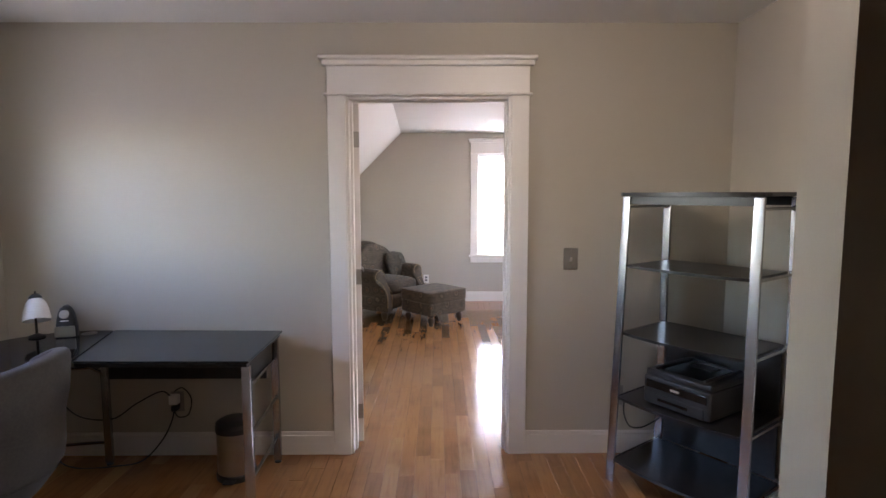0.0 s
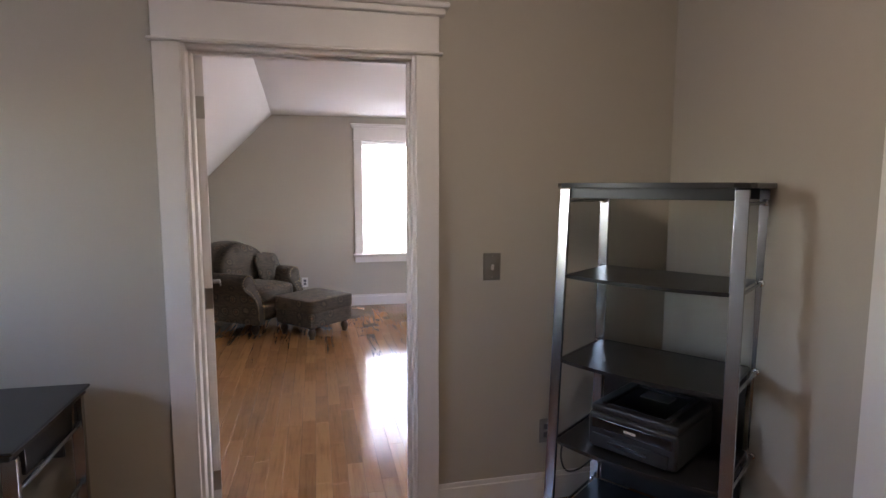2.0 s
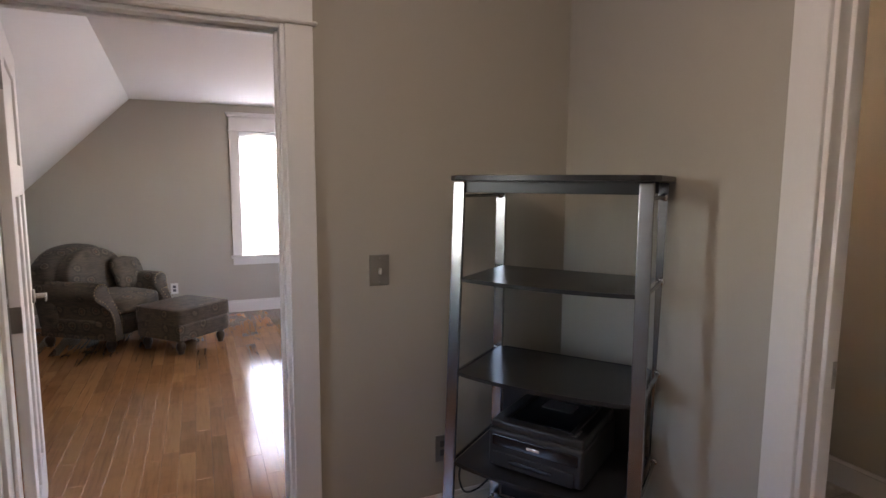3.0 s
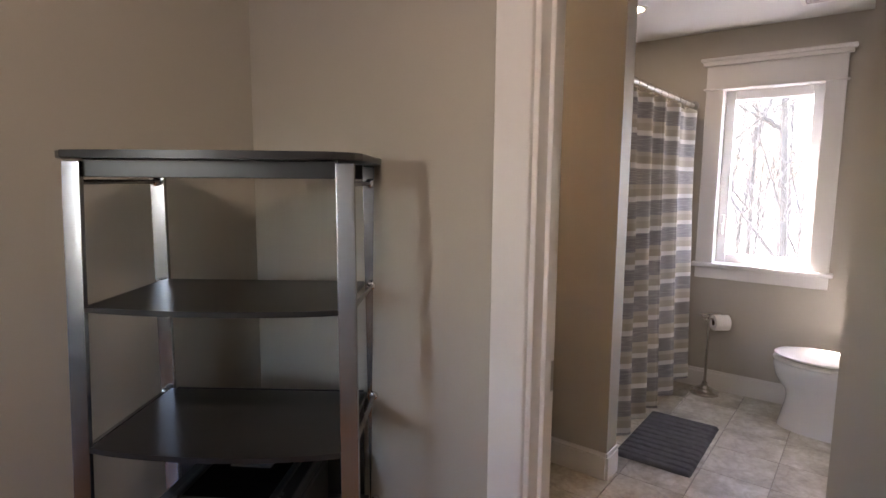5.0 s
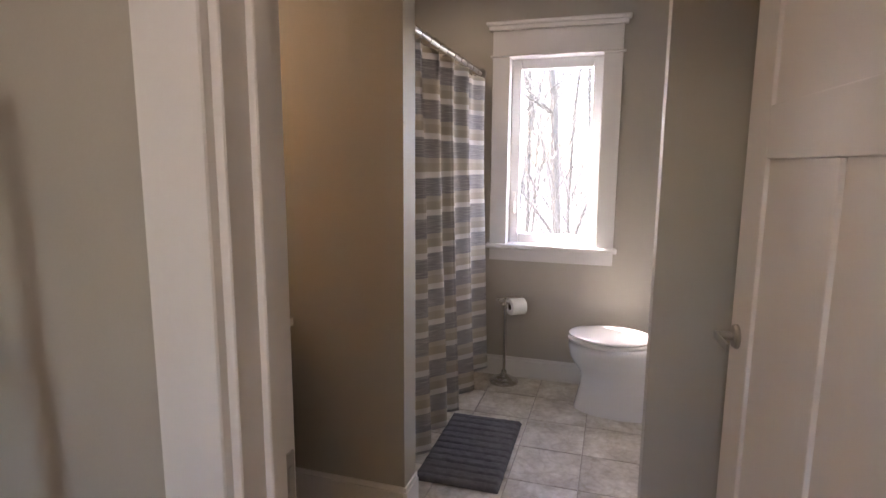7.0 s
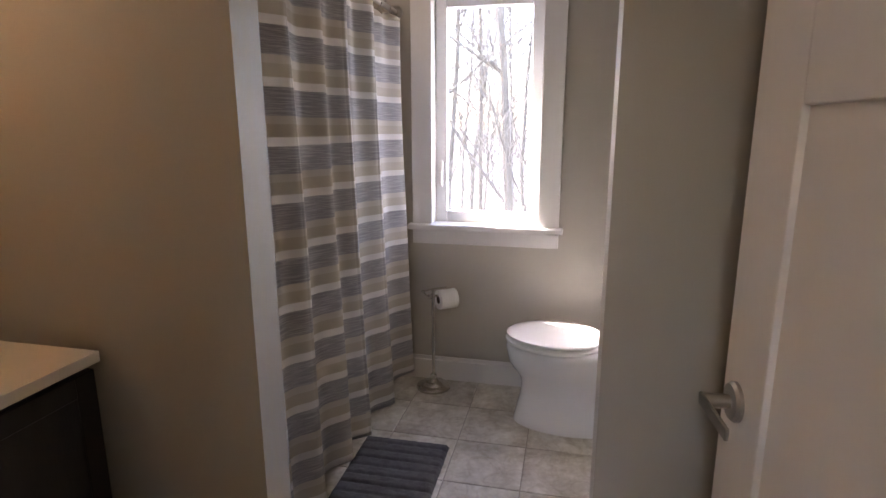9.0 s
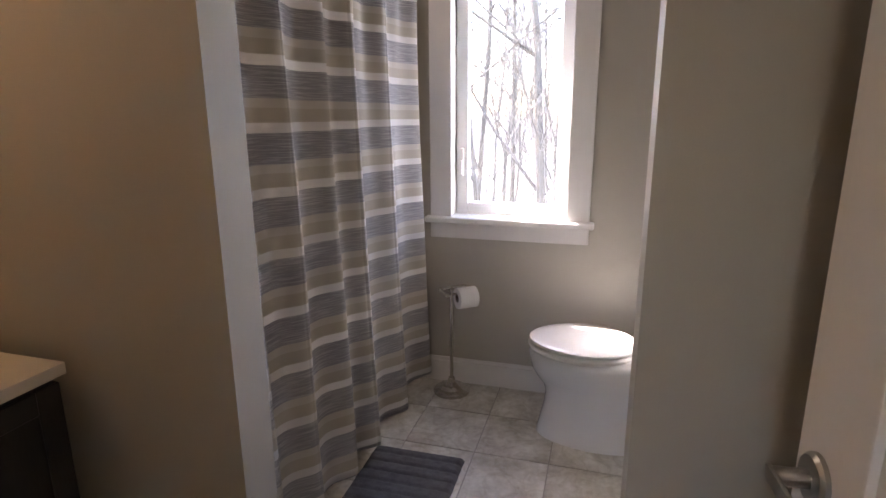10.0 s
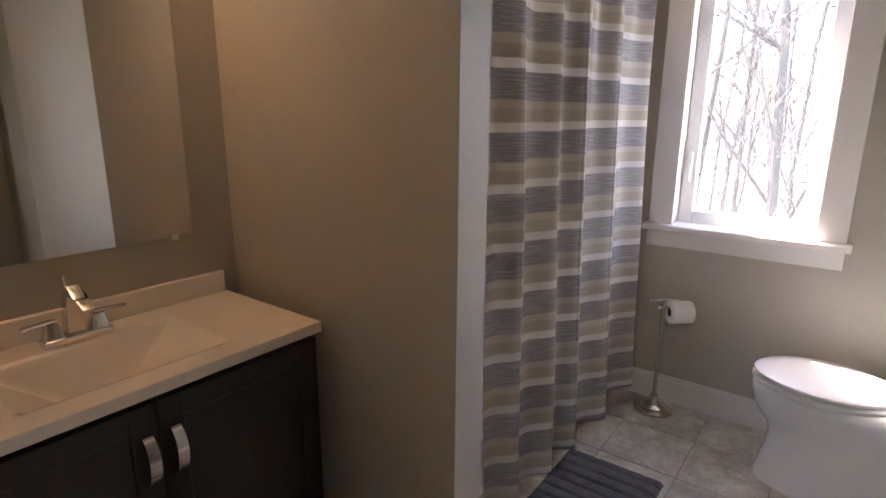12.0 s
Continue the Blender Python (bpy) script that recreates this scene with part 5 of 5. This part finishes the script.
# shower rod, rings, curtain
RY, RZ = 2.448, 1.972
rodt = thing("shower_rod", "brushed nickel shower rod between the alcove walls", "rod")
part("rod", rod((3.242, RY, RZ), (BATH_E - 0.001, RY, RZ), 0.0125, 18), M["nickel"], rodt)
part("flange", lathe([(0.034, 0), (0.034, 0.008), (0.024, 0.02), (0.016, 0.026)], 24, pose(BATH_E, RY, RZ, 0, -90, 0)), M["nickel"], rodt)
part("flange", lathe([(0.034, 0), (0.034, 0.008), (0.024, 0.02), (0.016, 0.026)], 24, pose(3.24, RY, RZ, 0, 90, 0)), M["nickel"], rodt)
CREST = [3.10, 3.315, 3.53, 3.785, 3.975, 4.285, 4.665, 4.95]


def fold(x, z):
    """Broad folds between uneven crests, deeper towards the hem."""
    f = min(1.0, max(0.0, (z - 0.08) / 1.85))
    xs = x + 0.012 * math.sin(2.1 * z + 4.0 * x) * (1 - f)
    i = max(k for k in range(len(CREST) - 1) if CREST[k] <= max(xs, CREST[0]))
    width = CREST[i + 1] - CREST[i]
    u = (xs - CREST[i]) / width
    c = math.cos(2 * math.pi * u)
    p = 0.5 + 0.5 * c - 0.10 * (1 - math.cos(4 * math.pi * u))
    amp = (0.046 + 0.026 * (1 - f)) * (0.70 + 1.1 * width)
    flare = -0.03 * (1 - f) ** 1.5
    y = -amp * p + flare
    y += 0.004 * math.sin(41 * x + 3 * z) * (1 - abs(2 * f - 1)) + 0.013 * f ** 7 * math.cos(2 * math.pi * (x - 3.30) / 0.1285)
    return 2.462 + y


HOOKS = [3.30 + 0.1285 * i for i in range(12)]
cur = thing("shower_curtain", "cloth shower curtain with grey, beige and white stripes", "curtain")
bm = bmesh.new()
uvl = bm.loops.layers.uv.new("UVMap")
nx, nz = 420, 60
X0, X1 = 3.262, 4.715
grid = []
arc = {}
run = 0.0
for i in range(nx + 1):
    x = X0 + (X1 - X0) * i / nx
    if i:
        xp = X0 + (X1 - X0) * (i - 1) / nx
        run += math.hypot(x - xp, fold(x, 1.0) - fold(xp, 1.0))
    dip = min(abs(x - h) for h in HOOKS) / 0.064
    top = 1.945 - 0.022 * min(1, dip) ** 1.5
    bot = 0.072 + 0.010 * math.sin(5.5 * x)
    col = []
    for k in range(nz + 1):
        s = k / nz
        z = bot + (top - bot) * s
        v = bm.verts.new((x, fold(x, z), z))
        arc[v] = (run, z + 0.012 * math.sin(5.5 * x) * (1 - s) * 0.4)
        col.append(v)
    grid.append(col)
for i in range(nx):
    for k in range(nz):
        f = bm.faces.new((grid[i][k], grid[i + 1][k], grid[i + 1][k + 1], grid[i][k + 1]))
        for lp in f.loops:
            lp[uvl].uv = arc[lp.vert]
cloth = part("cloth", bm, M["curtain"], cur, smooth=70)
th = cloth.modifiers.new("thickness", "SOLIDIFY")
th.thickness = 0.0016
ring0 = thing("curtain_ring", "metal curtain ring hooked over the shower rod", "ring", (HOOKS[0], RY, RZ), group="curtain rings")
part("loop", tube([(0.0, 0.026 * math.sin(radians(a)), -0.008 + 0.028 * math.cos(radians(a))) for a in range(0, 361, 30)], 0.0025, 6, 2), M["nickel"], ring0)
part("bead", lathe([(0.0, -0.007), (0.006, -0.004), (0.007, 0.0), (0.006, 0.004), (0.0, 0.007)], 12, pose(0, 0, 0.021), cap=False), M["nickel"], ring0)
for hx in HOOKS[1:]:
    if hx < BATH_E - 0.05:
        copy_thing(ring0, pose(hx, RY, RZ))


def build_toilet():
    """Bowl towards +y; local origin on the floor under the seat's middle."""
    t = thing("toilet", "white porcelain toilet with its lid closed", "toilet", (4.428, 1.56, 0))

    def egg(w, y0, y1, z, n=36, p=1.0):
        cy, ry = (y0 + y1) / 2, (y1 - y0) / 2
        out = []
        for i in range(n):
            a = 2 * math.pi * i / n
            s = math.sin(a)
            wide = w * (1 - 0.10 * s) if s > 0 else w * (1 - 0.02 * s)
            out.append((wide * math.copysign(abs(math.cos(a)) ** p, math.cos(a)), cy + ry * s, z))
        return out

    def loft(rs, cap=True):
        bm = bmesh.new()
        rings = [[bm.verts.new(p) for p in r] for r in rs]
        for a, b in zip(rings, rings[1:]):
            for i in range(len(a)):
                j = (i + 1) % len(a)
                bm.faces.new((a[i], a[j], b[j], b[i]))
        if cap:
            bm.faces.new(rings[0][::-1])
            bm.faces.new(rings[-1])
        return bm

    part("bowl", loft([egg(0.152, -0.30, 0.212, 0.0, p=0.75), egg(0.151, -0.30, 0.211, 0.012, p=0.75), egg(0.147, -0.29, 0.206, 0.028, p=0.76), egg(0.140, -0.29, 0.196, 0.07, p=0.78), egg(0.130, -0.28, 0.182, 0.13, p=0.82), egg(0.126, -0.28, 0.178, 0.18, p=0.88), egg(0.132, -0.28, 0.190, 0.215), egg(0.148, -0.28, 0.222, 0.25), egg(0.167, -0.28, 0.243, 0.285), egg(0.178, -0.28, 0.252, 0.325), egg(0.183, -0.28, 0.257, 0.352), egg(0.180, -0.28, 0.253, 0.366), egg(0.170, -0.275, 0.243, 0.372), egg(0.160, -0.27, 0.235, 0.378)]), M["porcelain"], t, smooth=60)
    part("seat", loft([egg(0.170, -0.20, 0.244, 0.377), egg(0.184, -0.205, 0.258, 0.380), egg(0.187, -0.205, 0.261, 0.386), egg(0.186, -0.205, 0.260, 0.392), egg(0.176, -0.20, 0.250, 0.397), egg(0.165, -0.20, 0.240, 0.399)]), M["white_plastic"], t, smooth=50)
    part("lid", loft([egg(0.165, -0.20, 0.240, 0.399), egg(0.172, -0.20, 0.246, 0.4035), egg(0.183, -0.204, 0.257, 0.407), egg(0.183, -0.203, 0.257, 0.416), egg(0.170, -0.19, 0.243, 0.424), egg(0.12, -0.15, 0.19, 0.430), egg(0.04, -0.06, 0.09, 0.433)]), M["porcelain"], t, "closed glossy white lid", smooth=50)
    part("hinge_block", box(-0.10, 0.10, -0.245, -0.20, 0.378, 0.41, 0.008, 3), M["white_plastic"], t)
    part("tank", moved(box(-0.21, 0.21, -0.455, -0.27, 0.37, 0.70, 0.025, 4), pose(0, 0, 0)), M["porcelain"], t)
    part("tank_lid", box(-0.22, 0.22, -0.462, -0.262, 0.70, 0.735, 0.012, 3), M["porcelain"], t)
    part("flush_lever", merge(rod((-0.15, -0.27, 0.64), (-0.15, -0.255, 0.64), 0.012), tube([(-0.15, -0.253, 0.64), (-0.11, -0.25, 0.637), (-0.08, -0.25, 0.63)], 0.006)), M["chrome"], t, "chrome flush lever")
    for sx in (-1, 1):
        part("bolt_cap", lathe([(0.016, 0), (0.015, 0.01), (0.008, 0.018), (0.0, 0.019)], 16, pose(sx * 0.118, -0.05, 0.012), cap=False), M["porcelain"], t)
    return t


toilet = build_toilet()
toilet.scale = (1, 1, 1.07)

tp = thing("paper_stand", "brushed nickel toilet paper stand on the tile floor", "stand", (4.64, 2.235, 0), 38)
part("base", lathe([(0.0, 0), (0.093, 0), (0.093, 0.012), (0.085, 0.018), (0.064, 0.024), (0.052, 0.034), (0.035, 0.04), (0.026, 0.05), (0.02, 0.055), (0.018, 0.075), (0.012, 0.08)], 36), M["stand"], tp, "stepped round base", 22)
part("pole", rod((0, 0, 0.07), (0, 0, 0.555), 0.0095, 18), M["stand"], tp)
part("top_bar", merge(tube([(0.0, 0.055, 0.557), (0.0, 0.0, 0.562), (0.0, -0.03, 0.562), (0.0, -0.065, 0.56)], 0.006), lathe([(0.008, -0.008), (0.011, 0), (0.008, 0.008)], 14, pose(0, 0.058, 0.557)), lathe([(0.008, -0.006), (0.010, 0), (0.008, 0.006)], 14, pose(0, -0.068, 0.56))), M["stand"], tp)
part("holder_arm", merge(rod((0, 0.02, 0.523), (0, -0.135, 0.523), 0.007), rod((0, 0.012, 0.523), (0, 0.028, 0.523), 0.012), tube([(0, 0.055, 0.556), (0, 0.04, 0.535), (0, 0.02, 0.523)], 0.005)), M["stand"], tp)
roll = thing("toilet_roll", "part-used white toilet paper roll on the stand", "toilet paper", (4.64 + 0.08 * 0.6157, 2.235 - 0.08 * 0.788, 0.498), 38)
part("paper", lathe([(0.021, -0.05), (0.052, -0.05), (0.053, -0.048), (0.053, 0.048), (0.052, 0.05), (0.021, 0.05), (0.021, -0.05)], 40, pose(0, 0, 0, 90, 0, 0), cap=False), M["paper"], roll)
part("core", lathe([(0.0205, -0.0495), (0.0205, 0.0495), (0.019, 0.0495), (0.019, -0.0495), (0.0205, -0.0495)], 28, pose(0, 0, 0, 90, 0, 0), cap=False), M["dark_wood"], roll, "brown cardboard core")

# ribbed mat
matt = thing("bath_mat", "dark grey ribbed bath mat on the tile floor", "mat", (3.73, 2.215, 0), 0.6)
bm = bmesh.new()
nx, ny = 132, 40
hx, hy = 0.343, 0.195
g = []
for i in range(nx + 1):
    row = []
    for j in range(ny + 1):
        u, w = -1 + 2 * i / nx, -1 + 2 * j / ny
        x, y = u * hx, w * hy
        edge = min(hx - abs(x), hy - abs(y))
        z = 0.021 * (1 - math.exp(-edge / 0.006))
        z -= 0.010 * math.exp(-(((x * 17.0 + 0.5) % 1.0 - 0.5) / 0.11) ** 2)
        z += 0.003 * noise.noise((x * 60, y * 60, 0)) + 0.002 * noise.noise((x * 9, y * 9, 3))
        jig = 0.003 * noise.noise((x * 25, y * 25, 7)) if edge < 0.004 else 0
        row.append(bm.verts.new((x + jig, y + jig, max(z, 0.0005))))
    g.append(row)
for i in range(nx):
    for j in range(ny):
        bm.faces.new((g[i][j], g[i + 1][j], g[i + 1][j + 1], g[i][j + 1]))
part("cover", bm, M["mat_pile"], matt, smooth=80)

# ---- outside ----
GROUND = -3.6
structure("ground", box(-400, 2600, -1500, 1500, GROUND - 1, GROUND), M["litter"], "leaf-littered woodland ground below the window", "ground")


def grow(bm, p, d, length, r, depth, rg, spread, wobble=0.10):
    """Adds a limb as a bent tapering tube, and its side limbs."""
    segs = 5 if r > 0.03 else 4 if r > 0.012 else 3
    steps = 4 if depth > 1 else 3
    rings = []
    q, dd = p.copy(), d.copy()
    spots = []
    for s in range(steps + 1):
        rr = r * (1 - 0.62 * s / steps)
        side = dd.cross(Vector((0.3, 0.2, 1)) if abs(dd.z) < 0.9 else Vector((1, 0, 0))).normalized()
        top = side.cross(dd).normalized()
        rings.append([bm.verts.new(q + rr * (math.cos(2 * math.pi * k / segs) * side + math.sin(2 * math.pi * k / segs) * top)) for k in range(segs)])
        spots.append((q.copy(), dd.copy(), rr))
        dd = (dd + Vector((rg.uniform(-1, 1), rg.uniform(-1, 1), rg.uniform(-0.4, 0.6))) * (wobble if depth > 2 else 0.24)).normalized()
        q = q + dd * (length / steps)
    for a, b in zip(rings, rings[1:]):
        for k in range(segs):
            bm.faces.new((a[k], a[(k + 1) % segs], b[(k + 1) % segs], b[k]))
    if depth > 0:
        count = {4: 15, 3: 8, 2: 5, 1: 4}[depth]
        for c in range(count):
            f = rg.uniform(0.14, 1.0)
            i = min(int(f * steps), steps - 1)
            a, b = spots[i], spots[i + 1]
            w = f * steps - i
            pos = a[0].lerp(b[0], w)
            out = Vector((rg.uniform(-1, 1), rg.uniform(-1, 1), rg.uniform(-0.1, 0.9))).normalized()
            nd = (a[1] * (1 - spread) + out * spread).normalized()
            grow(bm, pos, nd, length * rg.uniform(0.3, 0.55), max(a[2] * rg.uniform(0.28, 0.48), 0.005), depth - 1, rg, spread)


def bare_tree(x, y, height, r, seed, lean=(0, 0), depth=4, wobble=0.10):
    rg = random.Random(seed)
    t = thing("bare_tree", "leafless grey-barked tree with fine twigs outside", "tree", (x, y, GROUND), group="bare trees outside")
    bm = bmesh.new()
    grow(bm, Vector((0, 0, -0.1)), Vector((lean[0], lean[1], 1)).normalized(), height, r * 0.78, depth, rg, 0.6, wobble)
    part("branches", bm, M["bark"], t, smooth=60)
    part("root_flare", lathe([(r * 1.7, -0.1), (r * 1.25, 0.25), (r * 1.0, 0.8)], 12), M["bark"], t)
    return t


# the last tree stands out of view, added to break up the sun
TREES = [(13.0, 2.62, 13, 0.15, 3, (0.0, 0.02)), (14.0, 3.35, 11, 0.08, 4, (0, -0.16)), (12.5, 3.75, 12, 0.09, 5, (0, 0.03)), (13.6, 4.15, 13, 0.11, 6, (0, -0.03)),
         (19, 4.4, 13, 0.13, 7, (0, 0.05)), (21, 3.0, 14, 0.12, 8, (0, -0.04)), (24, 5.6, 14, 0.14, 9, (0, 0.0)), (17, 1.9, 13, 0.09, 10, (0, 0.06)), (28, 4.2, 15, 0.12, 11, (0, 0.02)), (30, 7.2, 15, 0.12, 12, (0, -0.05)), (8.4, 3.95, 15, 0.12, 13, (0.0, 0.0))]
for x, y, h, r, sd, ln in TREES:
    bare_tree(x, y, h, r, sd, ln)
rg = random.Random(42)
for i in range(30):
    d = rg.uniform(10, 24)
    bare_tree(d, 1.5 + d * rg.uniform(0.06, 0.26), rg.uniform(3.2, 6.0), 0.02, 100 + i, (rg.uniform(-0.2, 0.2), rg.uniform(-0.3, 0.3)), 3)
# far woods closing the horizon
bm = bmesh.new()
for i in range(260):
    d = rg.uniform(45, 130)
    y = d * rg.uniform(-0.35, 0.75)
    grow(bm, Vector((d, y, GROUND)), Vector((0, rg.uniform(-0.1, 0.1), 1)).normalized(), rg.uniform(6, 10), 0.07, 2, rg, 0.5)
tagged(finish("far_woods", bm, M["bark"]), "distant leafless woods on the horizon", "woods", kind="stuff")
# trees beyond the far room's window
for x, y, h, r, sd in ((0.9, 19.0, 12, 0.12, 31), (2.6, 22.0, 13, 0.12, 32), (-0.6, 24.0, 13, 0.12, 33)):
    bare_tree(x, y, h, r, sd)

# ---- floors made of pieces ----
rng = random.Random(7)
piece_cache = {}


def plank_mesh(w, length):
    key = (round(w, 3), round(length, 3))
    if key not in piece_cache:
        bmx = bmesh.new()
        g, c, d = 0.0005, 0.0004, 0.0003
        outer = [(g, g), (w - g, g), (w - g, length - g), (g, length - g)]
        inner = [(g + c, g + c), (w - g - c, g + c), (w - g - c, length - g - c), (g + c, length - g - c)]
        rings = [[bmx.verts.new((x, y, z)) for x, y in ring] for ring, z in ((outer, -0.012), (outer, -d), (inner, 0.0))]
        for a, b in zip(rings, rings[1:]):
            for i in range(4):
                bmx.faces.new((a[i], a[(i + 1) % 4], b[(i + 1) % 4], b[i]))
        bmx.faces.new(rings[-1])
        me = bpy.data.meshes.new("plank")
        bmx.to_mesh(me)
        bmx.free()
        me.materials.append(M["oak"])
        piece_cache[key] = me
    return piece_cache[key]


floor_oak = tagged(new("floor_oak"), "glossy honey-brown oak strip floor", "floor", kind="structure")
PLANK = 0.083
near, far = [], []
x = EAST + 0.058 - 58 * PLANK
while x < 3.1:
    runs = [(-2.02, B_NORTH)]
    if x > 0.79 - PLANK:
        runs = [(-2.02, SOUTH_STUB - 0.12), (SOUTH_STUB, B_NORTH)]
    if x > EAST:
        runs = [(BATH_N + 0.14, B_NORTH)] + ([(-2.02, BATH_S - 0.121)] if x < 2.38 - PLANK else [])
    for y0, y1 in runs:
        y = y0 - (rng.random() * 0.8)
        while y < y1 - 0.01:
            ln = rng.choice((0.45, 0.6, 0.75, 0.9, 1.1, 1.3))
            a, b = max(y, y0), min(y + ln, y1)
            if b - a > 0.03:
                (near if -1.0 < x < 1.1 and 2.2 < (a + b) / 2 < 7.0 else far).append((x, a, b - a))
            y += ln
    x += PLANK
near.sort(key=lambda p: abs(p[0] - 0.2) + 0.3 * abs(p[1] - 4.0))
far += near[300:]
for px, py, ln in near[:300]:
    ob = new("plank", plank_mesh(PLANK, ln))
    ob.location = (px, py, 0)
    ob.parent = floor_oak
verts, faces = [], []
for px, py, ln in far:
    me = plank_mesh(PLANK, ln)
    k = len(verts)
    verts += [(v.co.x + px, v.co.y + py, v.co.z) for v in me.vertices]
    faces += [[i + k for i in p.vertices] for p in me.polygons]
me = bpy.data.meshes.new("planks")
me.from_pydata(verts, [], faces)
me.materials.append(M["oak"])
ob = new("planks", me)
ob.parent = floor_oak
tagged(ob, kind="stuff")

TILE = 0.311
bmx = bmesh.new()
h, c = TILE / 2 - 0.0022, 0.0015
rings = [[bmx.verts.new((sx * r, sy * r, z)) for sx, sy in ((-1, -1), (1, -1), (1, 1), (-1, 1))] for r, z in ((h, -0.004), (h, -0.0012), (h - c, 0.0))]
for a, b in zip(rings, rings[1:]):
    for i in range(4):
        bmx.faces.new((a[i], a[(i + 1) % 4], b[(i + 1) % 4], b[i]))
bmx.faces.new(rings[-1])
tile_me = bpy.data.meshes.new("tile")
bmx.to_mesh(tile_me)
bmx.free()
tile_me.materials.append(M["tile"])
for i in range(-8, 3):
    for j in range(-4, 4):
        tx, ty = 4.148 + (i + 0.5) * TILE, 2.0 + (j + 0.5) * TILE
        if tx - h < EAST + 0.05 or tx - h > BATH_E or ty + h < BATH_S or ty - h > BATH_N:
            continue
        ob = new("tile", tile_me)
        ob.location = (tx, ty, 0)
        ob.parent = bath_floor
